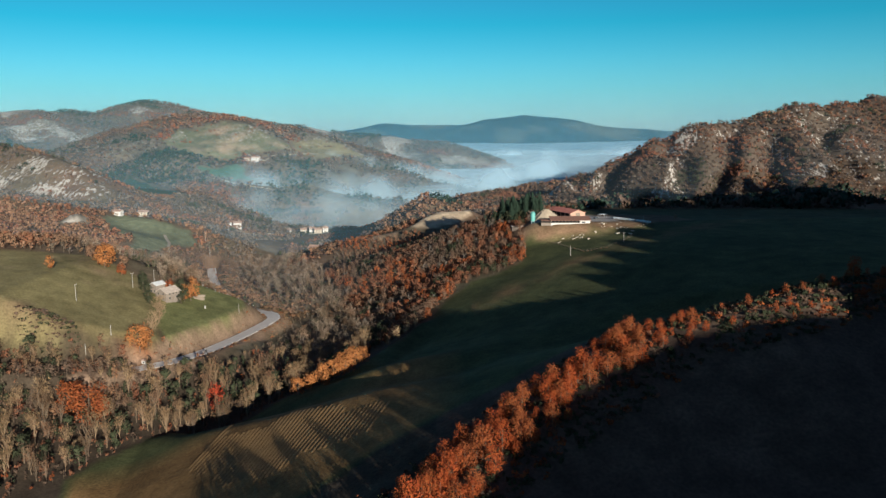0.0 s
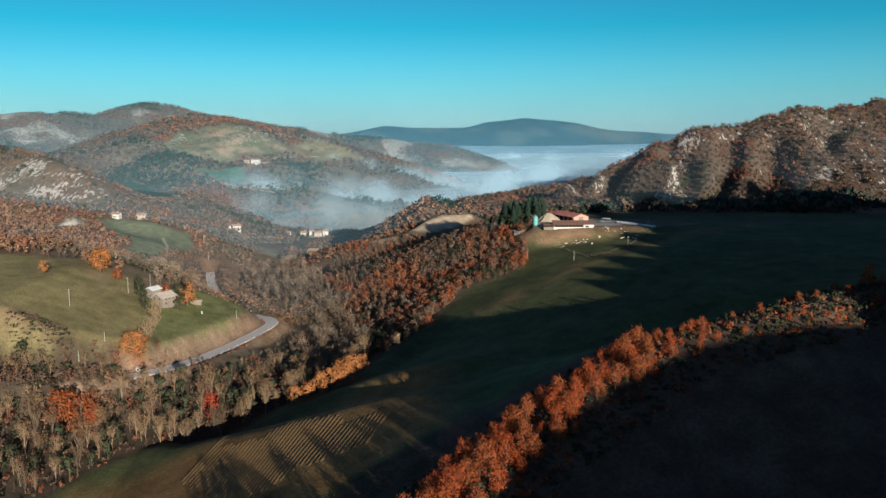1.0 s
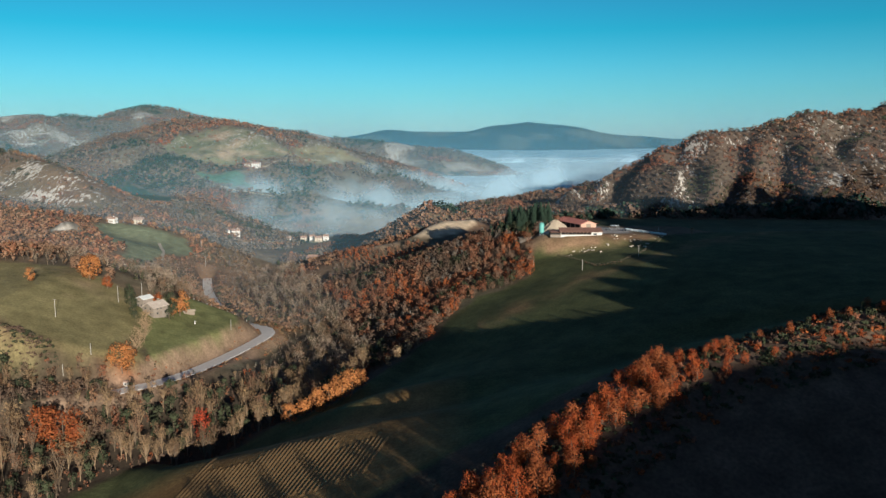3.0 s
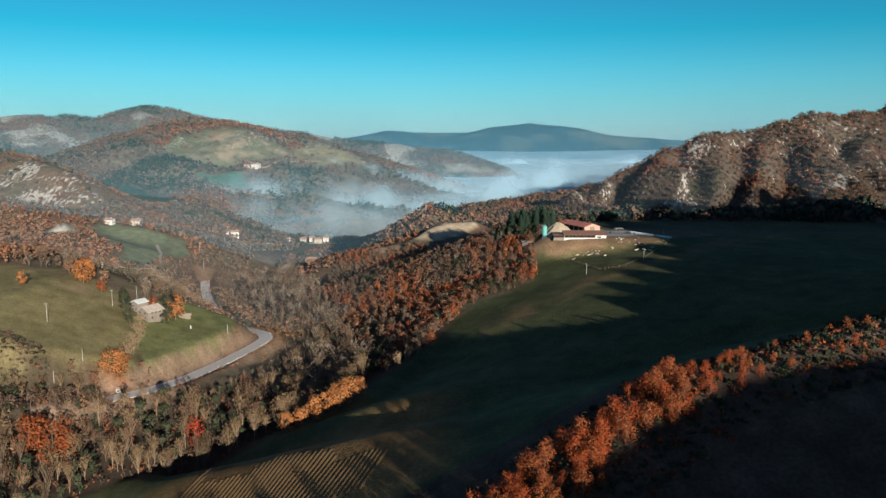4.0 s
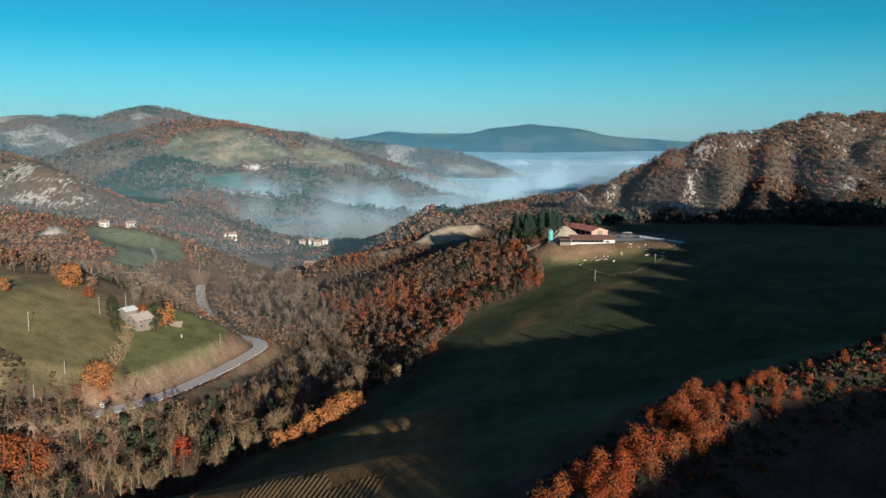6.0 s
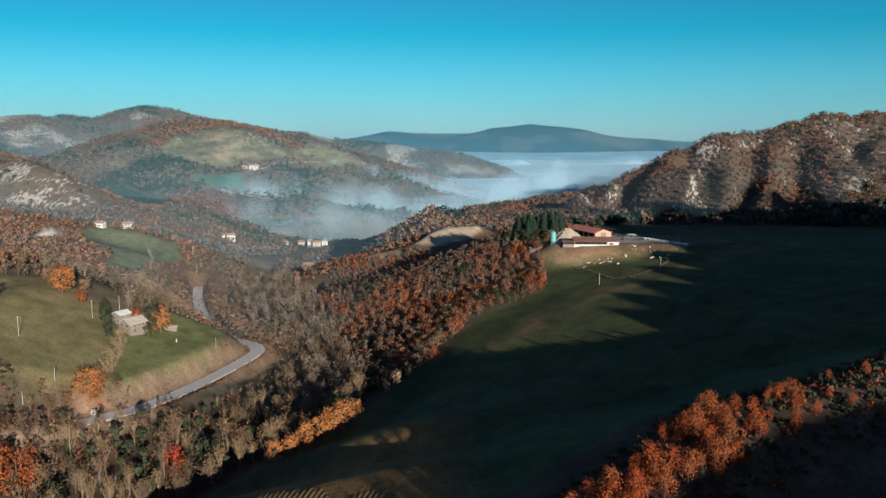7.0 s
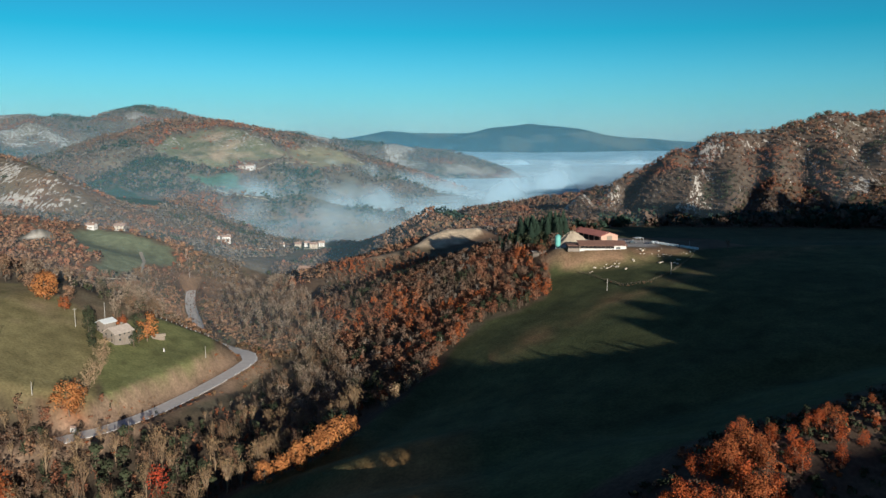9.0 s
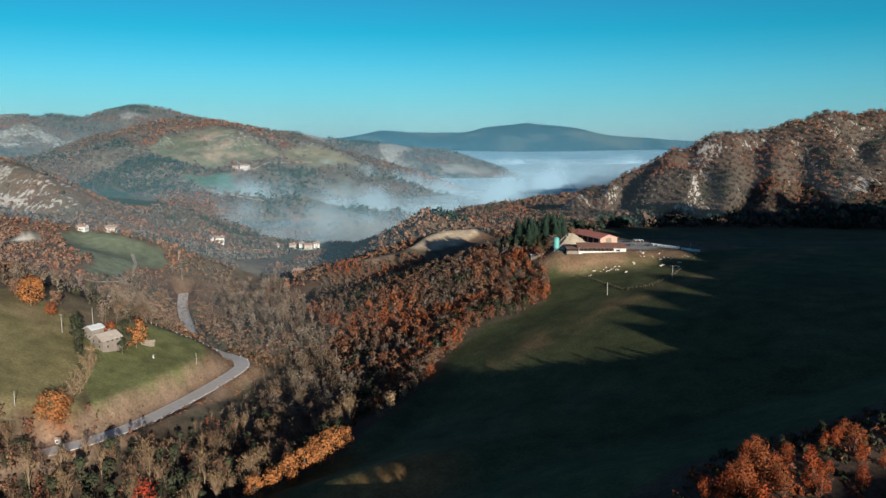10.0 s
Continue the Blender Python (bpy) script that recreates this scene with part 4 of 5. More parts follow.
slot = np.where(rib < 0.15, pick(len(x), [(UMBER, 5), (OLIVE, 1.5), (BROWN, 3), (DARK, 2)]), graded(x, y, 60, [OLIVE, UMBER, UMBER, MUTED_GREY, UMBER, UMBER, MUTED_BROWN, MUTED_BROWN, DARK, DARK], 45, 0.09))
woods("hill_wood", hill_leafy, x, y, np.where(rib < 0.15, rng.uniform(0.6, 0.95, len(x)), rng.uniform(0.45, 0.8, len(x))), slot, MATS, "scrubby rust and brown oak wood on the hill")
x, y = scatter(rng, (110, 780, 640, 960), 8.0, lambda x, y: (inside(x, y, BACK_FIELD) < -2) & (rough(x, y, 70, 3, 46) > -0.10))
woods("shaded_wood", far_leafy, x, y, rng.uniform(0.9, 1.8, len(x)) * (1 + rough(x, y, 60, 2, 67)) * np.interp(x, [110, 190], [0.55, 1.0]), pick(len(x), [(PINE, 5), (UMBER, 3)]), MATS, "dark wood on the shaded bench behind the farm")

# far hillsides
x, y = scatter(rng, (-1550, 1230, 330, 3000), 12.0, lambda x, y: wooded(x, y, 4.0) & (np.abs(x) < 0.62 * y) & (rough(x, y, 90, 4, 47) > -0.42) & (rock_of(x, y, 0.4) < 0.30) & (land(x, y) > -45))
woods("far_wood", clumps, x, y, rng.uniform(0.8, 1.5, len(x)), graded(x, y, 130, [PINE, OLIVE, MUTED_GREY, MUTED_GREY, UMBER, MUTED_GREY, MUTED_BROWN, MUTED_BROWN, MUTED_BROWN, MUTED_RUST], 48, 0.08), MATS, "far grey-brown woods on the mountainsides")
for belt in ([(-600, 1690, 0), (-567, 1802, 0), (-520, 1870, 0)], [(-512, 1859, 0), (-443, 1818, 0), (-370, 1776, 0), (-330, 1740, 0)]):
    x, y = scatter(rng, (-640, 1650, -300, 1900), 9.0, lambda x, y: line_near(x, y, belt)[0] < 24 + 20 * rough(x, y, 40, 2, 50))
    woods("hill_belt", clumps, x, y, rng.uniform(0.8, 1.4, len(x)), pick(len(x), [(RUST, 2), (DUSK, 4), (MUTED_RUST, 4), (MUTED_BROWN, 2)]), MATS, "belt of rusty oaks along the hill pastures")
x, y = scatter(rng, (-680, 1330, -380, 1640), 9.5, lambda x, y: wooded(x, y, 2.0) & (rough(x, y, 70, 3, 51) + 0.9 - np.hypot((x + 520) / 130, (y - 1500) / 130) > 0))
woods("conifer_wood", clumps, x, y, rng.uniform(0.7, 1.4, len(x)), pick(len(x), [(PINE, 5), (OLIVE, 4), (UMBER, 1)]), MATS, "dark green wood in a fold of the hill")
for poly in HILL_FIELDS[1:]:
    xs, ys = [p[0] for p in poly], [p[1] for p in poly]
    x, y = scatter(rng, (min(xs), min(ys), max(xs), max(ys)), 13.0, lambda x, y: (inside(x, y, poly) > 0) & (np.abs(rough(x, 1.8 * y, 110, 2, 49)) < 0.07))
    if len(x):
        woods("hedge_scrub", clumps, x, y, rng.uniform(0.3, 0.8, len(x)), pick(len(x), [(BROWN, 3), (RUST, 2), (OLIVE, 2)]), MATS, "scrub and hedges between hill pastures")


# ---- road ----
WHITE_WALL = material("white_render", (0.50, 0.47, 0.43), 0.9, 0.12, 0.8, 0.2)
STONE_WALL = material("stone_wall", (0.205, 0.168, 0.135), 0.95, 0.25, 2.0, 0.5)
PLASTER = material("ochre_plaster", (0.38, 0.32, 0.25), 0.9, 0.15, 0.8, 0.2)
TILE = material("clay_roof_tiles", (0.30, 0.20, 0.15), 0.9, 0.28, 2.2, 0.4)
TILE_PALE = material("weathered_roof_tiles", (0.40, 0.33, 0.27), 0.9, 0.28, 2.2, 0.4)
BRICK = material("salmon_brick", (0.40, 0.255, 0.185), 0.9, 0.2, 2.0, 0.3)
FENCE_WOOD = material("dark_fence_wood", (0.11, 0.085, 0.06), 0.9, 0.3, 4.0, 0.3, by="object")
TILE_RED = material("red_roof_sheet", (0.40, 0.155, 0.115), 0.7, 0.18, 1.0, 0.2)
TILE_BROWN = material("brown_roof_tiles", (0.22, 0.115, 0.08), 0.9, 0.25, 2.2, 0.4)
SHEET_WHITE = material("white_roof_sheet", (0.55, 0.55, 0.53), 0.55, 0.08, 0.8)
GLASS_DARK = material("dark_glass", (0.03, 0.035, 0.04), 0.15, 0.1, 1.0)
# Near-black colour that stands in for the shade inside openings.
SHADE_PANEL = material("shade_panel", (0.025, 0.02, 0.018), 0.95, 0.2, 1.0)
WOOD = material("weathered_wood", (0.20, 0.16, 0.12), 0.9, 0.3, 4.0, 0.3, by="object")
POLE_GREY = material("grey_concrete_pole", (0.34, 0.31, 0.27), 0.9, 0.15, 3.0)
STEEL = material("galvanised_steel", (0.42, 0.43, 0.44), 0.45, 0.15, 2.0, metallic=0.8)
ASPHALT = material("worn_pale_asphalt", (0.58, 0.52, 0.46), 0.9, 0.16, 1.5, 0.2)
PAINT = material("white_road_paint", (0.72, 0.71, 0.68), 0.8, 0.15, 2.0)
TEAL = material("teal_silo_paint", (0.13, 0.34, 0.30), 0.5, 0.12, 1.5)
STRAW = material("straw", (0.31, 0.25, 0.18), 0.95, 0.25, 1.2, 0.6)
WRAP = material("white_bale_wrap", (0.55, 0.59, 0.60), 0.35, 0.06, 2.0, by="object")
RUBBER = material("rubber", (0.02, 0.02, 0.02), 0.8, 0.1, 3.0)
CAR_PAINT = material("dark_car_paint", (0.05, 0.055, 0.06), 0.3, 0.1, 1.0)


def box(shape, x0, y0, z0, x1, y1, z1):
    co = [(x, y, z) for z in (z0, z1) for x, y in ((x0, y0), (x1, y0), (x1, y1), (x0, y1))]
    quads = [(0, 3, 2, 1), (4, 5, 6, 7), (0, 1, 5, 4), (1, 2, 6, 5), (2, 3, 7, 6), (3, 0, 4, 7)]
    return shape.add(co, [t for a, b, c, d in quads for t in ((a, b, c), (a, c, d))])


def drum(shape, x, y, z0, z1, r0, r1, sides=16):
    a = np.arange(sides) * 2 * np.pi / sides
    low = np.stack([x + r0 * np.cos(a), y + r0 * np.sin(a), np.full(sides, z0)], 1)
    top = np.stack([x + r1 * np.cos(a), y + r1 * np.sin(a), np.full(sides, z1)], 1)
    n = sides
    tri = []
    for i in range(n):
        j = (i + 1) % n
        tri += [(i, j, n + j), (i, n + j, n + i), (i, 2 * n, j), (n + i, n + j, 2 * n + 1)]
    return shape.add(np.concatenate([low, top, [[x, y, z0], [x, y, z1]]]), tri)


def part(name, shape, mat, parent, label=""):
    ob = new(name, mesh_of(name, shape, [mat]))
    ob.parent = parent
    return tagged(ob, label) if label else ob


def stand(name, label, category, x, y, yaw=0.0, group="", lift=0.0):
    ob = tagged(new(name), label, category, group)
    ob.matrix_basis = pose(x, y, float(land(x, y)) + lift, 0, 0, yaw)
    return ob


def strip(name, line, width, lift, mat, offset=0.0, depth=0.25):
    """A band along a line of the plan, with thickness."""
    pts = []
    for p, q in zip(line[:-1], line[1:]):
        for k in np.linspace(0, 1, 9)[:-1]:
            pts.append([p[i] + k * (q[i] - p[i]) for i in range(3)])
    pts = np.array(pts + [list(line[-1])])
    for _ in range(6):
        pts[1:-1] = (pts[:-2] + 2 * pts[1:-1] + pts[2:]) / 4
    way = np.gradient(pts[:, :2], axis=0)
    way /= np.linalg.norm(way, axis=1)[:, None]
    side = np.stack([-way[:, 1], way[:, 0]], 1)
    rows = []
    for o, z in ((offset - width / 2, lift - depth), (offset - width / 2, lift), (offset + width / 2, lift), (offset + width / 2, lift - depth)):
        rows.append(np.concatenate([pts[:, :2] + side * o, pts[:, 2:] + z], 1))
    co = np.stack(rows, 1).reshape(-1, 3)
    tri = []
    for i in range(len(pts) - 1):
        for k in range(3):
            a, b, c, d = 4 * i + k, 4 * i + k + 1, 4 * i + 5 + k, 4 * i + 4 + k
            tri += [(a, b, c), (a, c, d)]
    s = Shape()
    s.add(co, tri)
    return mesh_of(name, s, [mat]), pts, side


road_mesh, road_pts, road_side = strip("road", ROAD[4:], 8.6, 0.10, ASPHALT)
road = tagged(new("road", road_mesh), "pale worn asphalt road curving round the pasture", "road", kind="structure")
for off in (-3.6, 3.6):
    line_mesh, _, _ = strip("edge_line", ROAD[4:], 0.16, 0.115, PAINT, off, 0.01)
    new("edge_line", line_mesh).parent = road

post_kind = stand("road_post", "slim white roadside marker post", "road post", 0, 0, group="marker posts along the road")
s = Shape()
drum(s, 0, 0, -0.2, 0.95, 0.09, 0.07, 8)
part("post", s, PAINT, post_kind)
s = Shape()
drum(s, 0, 0, 0.70, 0.82, 0.10, 0.10, 8)
part("reflector", s, RUBBER, post_kind)
spots = [i for i in range(34, len(road_pts) - 44, 4)]
for n, i in enumerate(spots):
    p = road_pts[i, :2] - road_side[i] * 4.0
    m = pose(p[0], p[1], road_pts[i, 2] + 0.1)
    if n == 0:
        post_kind.matrix_basis = m
    else:
        copy_thing(post_kind, m)

rail = stand("guard_rail", "low steel guard rail beside the road", "guard rail", -170, 618)
inv = rail.matrix_basis.inverted()
beam = Shape()
for i in range(len(road_pts) - 52, len(road_pts) - 8, 2):
    a, b = road_pts[i], road_pts[i + 2]
    pa, pb = [np.array(inv @ Vector((*(p[:2] - road_side[j] * 3.7), p[2]))) for p, j in ((a, i), (b, i + 2))]
    limb(beam, pa + (0, 0, 0.75), pb + (0, 0, 0.75), 0.2, 0.2, 4)
    s = Shape()
    drum(s, pa[0], pa[1], pa[2] - 0.3, pa[2] + 0.8, 0.09, 0.09, 6)
    part("rail_post", s, STEEL, rail)
part("beam", beam, STEEL, rail)


TRACK = material("gravel_track", (0.30, 0.26, 0.20), 0.95, 0.25, 1.0, 0.3)
for way, wide in (([(-470, 1488), (-440, 1462), (-405, 1452), (-350, 1425), (-300, 1420)], 3.6), ([(-395, 1590), (-350, 1560), (-318, 1600), (-290, 1640), (-262, 1700)], 3.2),
                  ([(-300, 838), (-282, 800), (-270, 760), (-262, 722), (-270, 690), (-290, 672)], 3.0), ([(-250, 1120), (-215, 1135), (-165, 1138)], 4.0)):
    dense = [(p[0] + k * (q[0] - p[0]), p[1] + k * (q[1] - p[1])) for p, q in zip(way[:-1], way[1:]) for k in (0, 0.2, 0.4, 0.6, 0.8)] + [way[-1]]
    track_mesh, _, _ = strip("track", [(a, b, float(land(a, b))) for a, b in dense], wide, 0.5, TRACK, 0.0, 1.2)
    tagged(new("track", track_mesh), "pale gravel farm track winding over the slope", "track", kind="structure")


# ---- houses ----
def house(name, label, x, y, yaw, long, wide, high, rise, wall, roof, windows=3, storeys=2, chimney=True, group="", door=True):
    """Gabled house: walls, two roof slopes with eaves, chimney, door and windows on all sides."""
    ob = stand(name, label, "house", x, y, yaw, group)
    a, b = long / 2, wide / 2
    corner = [land(x + c * math.cos(radians(yaw)) - d * math.sin(radians(yaw)), y + c * math.sin(radians(yaw)) + d * math.cos(radians(yaw))) for c in (-a, a) for d in (-b, b)]
    foot = float(min(corner)) - float(land(x, y)) - 0.4
    s = Shape()
    co = [(-a, -b, foot), (a, -b, foot), (a, b, foot), (-a, b, foot), (-a, -b, high), (a, -b, high), (a, b, high), (-a, b, high), (-a, 0, high + rise), (a, 0, high + rise)]
    s.add(co, [(0, 1, 5), (0, 5, 4), (1, 2, 6), (1, 6, 5), (2, 3, 7), (2, 7, 6), (3, 0, 4), (3, 4, 7), (4, 8, 7), (5, 6, 9), (0, 3, 2), (0, 2, 1)])
    part("wall", s, wall, ob)
    for sgn in (-1, 1):
        s = Shape()
        e, t = 0.55, 0.22
        eave, ridge_ = (sgn * (b + e), high - rise * e / b), (0.0, high + rise)
        n = max(4, int((b + e) / 0.9))
        # courses of tiles, each lapped over the one below
        for k in range(n):
            f0, f1 = k / n, (k + 1) / n + 0.02
            y0, z0 = eave[0] + f0 * (ridge_[0] - eave[0]), eave[1] + f0 * (ridge_[1] - eave[1])
            y1, z1 = eave[0] + f1 * (ridge_[0] - eave[0]), eave[1] + f1 * (ridge_[1] - eave[1])
            c = [(-a - e, y0, z0 + 0.10 + t), (a + e, y0, z0 + 0.10 + t), (a + e, y1, z1 + 0.04 + t), (-a - e, y1, z1 + 0.04 + t), (-a - e, y0, z0), (a + e, y0, z0), (a + e, y1, z1), (-a - e, y1, z1)]
            q = [(0, 1, 2, 3), (4, 7, 6, 5), (0, 4, 5, 1), (2, 6, 7, 3), (1, 5, 6, 2), (0, 3, 7, 4)]
            s.add(c, [tr for i, j, k2, l in q for tr in ((i, j, k2), (i, k2, l))])
        part("roof", s, roof, ob)
    if chimney:
        s = Shape()
        box(s, a * 0.4 - 0.4, -0.4, high + rise * 0.6, a * 0.4 + 0.4, 0.4, high + rise + 1.1)
        stack = part("chimney", s, wall, ob)
        s = Shape()
        box(s, a * 0.4 - 0.55, -0.55, high + rise + 1.1, a * 0.4 + 0.55, 0.55, high + rise + 1.3)
        part("chimney_cap", s, roof, stack)
    if door:
        s = Shape()
        box(s, -0.6, -b - 0.06, 0.0, 0.6, -b + 0.1, 2.2)
        part("door", s, WOOD, ob)
    step = long / (windows + 1)
    for level in range(storeys):
        z = 1.1 + level * 2.8
        for k in range(windows):
            px = -a + step * (k + 1)
            for fy in (-b, b):
                if level == 0 and abs(px) < 1.3 and fy < 0:
                    continue
                s = Shape()
                box(s, px - 0.62, fy - 0.07, z - 0.08, px + 0.62, fy + 0.07, z + 1.38)
                frame_ = part("window", s, WOOD, ob)
                s = Shape()
                box(s, px - 0.45, fy - 0.10, z + 0.06, px + 0.45, fy + 0.10, z + 1.24)
                part("pane", s, GLASS_DARK, frame_)
        for fx in (-a, a):
            for py in (-b * 0.45, b * 0.45):
                s = Shape()
                box(s, fx - 0.07, py - 0.55, z - 0.08, fx + 0.07, py + 0.55, z + 1.38)
                frame_ = part("window", s, WOOD, ob)
                s = Shape()
                box(s, fx - 0.10, py - 0.40, z + 0.06, fx + 0.10, py + 0.40, z + 1.24)
                part("pane", s, GLASS_DARK, frame_)
    return ob


house("stone_farmhouse", "stone farmhouse with a tan tiled roof among trees", -167, 468, 62, 11, 9, 5.2, 2.6, STONE_WALL, TILE_PALE)
house("house_annex", "small annex with a white sheet roof beside the farmhouse", -175.5, 474, 62, 7, 6, 5.6, 1.4, STONE_WALL, SHEET_WHITE, 1, 1, False)
house("stone_cottage", "pale stone cottage with a low tiled roof in the woods", -119, 747, -12, 14, 10, 4.8, 2.2, STONE_WALL, TILE)
house("white_house", "white rendered house in the valley bottom", -290, 1104, 15, 11, 9, 7.5, 2.2, WHITE_WALL, TILE)
house("white_outbuilding", "low white outbuilding beside a house", -303, 1104, 15, 9, 6, 3.4, 1.2, WHITE_WALL, TILE_BROWN, 2, 1, False)
for hx, hy, lg, hg, wl in ((-226, 1158, 6, 3.2, WHITE_WALL), (-203, 1152, 9, 5.2, PLASTER), (-192, 1160, 7, 6.2, WHITE_WALL), (-181, 1150, 11, 5.8, PLASTER), (-171, 1158, 8, 6.6, WHITE_WALL)):
    house("village_house", "pale hamlet house with a clay tile roof", hx, hy, 6, lg, 8, hg, 1.9, wl, TILE, 2, 2 if hg > 4 else 1, group="houses of the hamlet")
house("bench_house", "small pale house at the edge of a green field", -372, 893, -8, 9, 7, 4.6, 1.7, WHITE_WALL, TILE, 2, 1, group="houses by the green field")
house("bench_house", "small pale house at the edge of a green field", -347, 905, 10, 11, 8, 5.6, 1.8, PLASTER, TILE, 2, 2, group="houses by the green field")
house("hill_farmhouse", "white farmhouse on a hillside with a field below", -366, 1556, -10, 16, 10, 7.0, 2.4, WHITE_WALL, TILE)
house("hill_barn", "low barn beside a hillside farmhouse", -384, 1560, -10, 12, 8, 4.2, 1.6, PLASTER, TILE_BROWN, 2, 1, False)

# ---- farm ----
shed = stand("cattle_shed", "long low cattle shed with a white front wall", "shed", 96, 551, -2, lift=-0.7)
s = Shape()
box(s, -14, -4.6, -1.0, 14, -4.35, 1.0)
box(s, 6.8, -4.6, 1.0, 14, -4.35, 2.7)
part("front_wall", s, WHITE_WALL, shed)
s = Shape()
box(s, -14, 4.4, -1.0, 14, 4.65, 3.4)
box(s, 13.75, -4.35, -1.0, 14, 4.4, 3.4)
box(s, -14, -4.35, -1.0, -13.75, 4.4, 3.4)
part("back_wall", s, PLASTER, shed)
for k in range(15):
    s = Shape()
    x0 = -14.6 + k * 1.95
    c = [(x0, -5.6, 2.75), (x0 + 1.99, -5.6, 2.75), (x0 + 1.99, 5.4, 4.6), (x0, 5.4, 4.6)]
    lift_ = 0.05 * (k % 2)
    c = [(a_, b_, c_ + lift_) for a_, b_, c_ in c] + [(a_, b_, c_ + 0.18 + lift_) for a_, b_, c_ in c]
    q = [(0, 3, 2, 1), (4, 5, 6, 7), (0, 1, 5, 4), (1, 2, 6, 5), (2, 3, 7, 6), (3, 0, 4, 7)]
    s.add(c, [tr for i, j, k2, l in q for tr in ((i, j, k2), (i, k2, l))])
    part("roof_panel", s, TILE_BROWN, shed)
# Dark boxes fill the front as the shade behind it.
for k in range(8):
    s = Shape()
    x0 = -13.4 + k * 2.5
    box(s, x0, -4.58, 1.0, x0 + 2.2, -4.3, 2.6)
    part("feeding_opening", s, SHADE_PANEL, shed, "dark panel standing in for a shaded feeding opening")
s = Shape()
box(s, 8.0, -4.68, 0.9, 10.5, -4.3, 1.9)
part("window", s, GLASS_DARK, shed)

s = Shape()
box(s, -21, -4.4, -1.0, -14.1, -4.2, 1.0)
part("low_wall", s, STONE_WALL, shed)
# Solid dark block in place of the stall's shaded inside.
s = Shape()
box(s, -21, -3.6, -1.0, -14.1, 4.0, 2.6)
part("open_stall", s, SHADE_PANEL, shed, "dark block standing in for a shaded open stall")
s = Shape()
box(s, -21.4, -5.2, 2.65, -14.7, 4.8, 2.85)
part("stall_roof", s, TILE_BROWN, shed)

barn = stand("red_barn", "large barn with a red sheet roof and ochre gable", "barn", 100.2, 595, 113)
s = Shape()
a, b, h, r = 17, 6.5, 3.9, 2.1
s.add([(-a, -b, -1), (a, -b, -1), (a, b, -1), (-a, b, -1), (-a, -b, h), (a, -b, h), (a, b, h), (-a, b, h), (-a, 0, h + r), (a, 0, h + r)],
      [(0, 1, 5), (0, 5, 4), (1, 2, 6), (1, 6, 5), (2, 3, 7), (2, 7, 6), (3, 0, 4), (3, 4, 7), (4, 8, 7), (5, 6, 9)])
part("wall", s, BRICK, barn)
for sgn in (-1, 1):
    for k in range(17):
        s = Shape()
        x0, lift_ = -17.6 + k * 2.07, 0.06 * (k % 2)
        c = [(x0, sgn * (b + 0.9), h - 0.35), (x0 + 2.1, sgn * (b + 0.9), h - 0.35), (x0 + 2.1, 0, h + r + 0.03), (x0, 0, h + r + 0.03)]
        c = [(u, v, w + lift_) for u, v, w in c] + [(u, v, w + 0.16 + lift_) for u, v, w in c]
        q = [(0, 3, 2, 1), (4, 5, 6, 7), (0, 1, 5, 4), (1, 2, 6, 5), (2, 3, 7, 6), (3, 0, 4, 7)]
        s.add(c, [tr for i, j, k2, l in q for tr in ((i, j, k2), (i, k2, l))])
        part("roof_panel", s, TILE_RED, barn)
# Dark panels on the wall, painted as the shade of open bays.
for k in range(5):
    s = Shape()
    box(s, -15 + k * 6.2, b - 0.1, 0, -10 + k * 6.2, b + 0.08, 3.9)
    part("bay_opening", s, SHADE_PANEL, barn, "dark panel standing in for a shaded open bay")
s = Shape()
box(s, -a - 0.08, -2.0, 0, -a + 0.1, 2.0, 3.8)
part("gate", s, WOOD, barn)

silo = stand("silo", "teal metal feed silo standing on legs", "silo", 70, 557)
s = Shape()
for k in range(5):
    drum(s, 0, 0, 2.0 + k * 1.15, 2.0 + (k + 1) * 1.15 - 0.05, 1.75, 1.75, 20)
    drum(s, 0, 0, 2.0 + (k + 1) * 1.15 - 0.08, 2.0 + (k + 1) * 1.15, 1.80, 1.80, 20)
part("tank", s, TEAL, silo)
s = Shape()
drum(s, 0, 0, 7.75, 8.7, 1.85, 0.35, 20)
part("roof_cone", s, TEAL, silo)
s = Shape()
drum(s, 0, 0, 0.7, 2.0, 0.4, 1.75, 20)
part("hopper", s, TEAL, silo)
for k in range(4):
    s = Shape()
    cx, cy = 1.55 * math.cos(k * 1.571 + 0.785), 1.55 * math.sin(k * 1.571 + 0.785)
    drum(s, cx, cy, -0.6, 2.1, 0.10, 0.10, 8)
    part("leg", s, STEEL, silo)

heap = stand("straw_heap", "tall heap of tan straw and earth beside the barn", "heap", 82, 575)
rr = np.random.default_rng(5)
rings, sectors = 14, 40
co, tri = [], []
for i in range(rings + 1):
    f = i / rings
    for j in range(sectors):
        a = j * 2 * np.pi / sectors
        q = 10.5 * f * (1 + 0.10 * math.sin(3 * a + 1) + 0.05 * math.sin(7 * a))
        z = 7.4 * (1 - f ** 1.5) * (1 + 0.06 * math.sin(5 * a)) + (rr.normal(0, 0.16) if 0 < i < rings else 0) - 0.7 * f
        co.append((q * math.cos(a), 0.7 * q * math.sin(a), z))
for i in range(rings):
    for j in range(sectors):
        p, q = i * sectors + j, i * sectors + (j + 1) % sectors
        tri += [(p, p + sectors, q + sectors), (p, q + sectors, q)]
s = Shape()
s.add(co, tri)
part("mound", s, STRAW, heap)

lean = stand("lean_to", "low lean-to with a grey concrete roof", "shed", 61, 566, 8)
s = Shape()
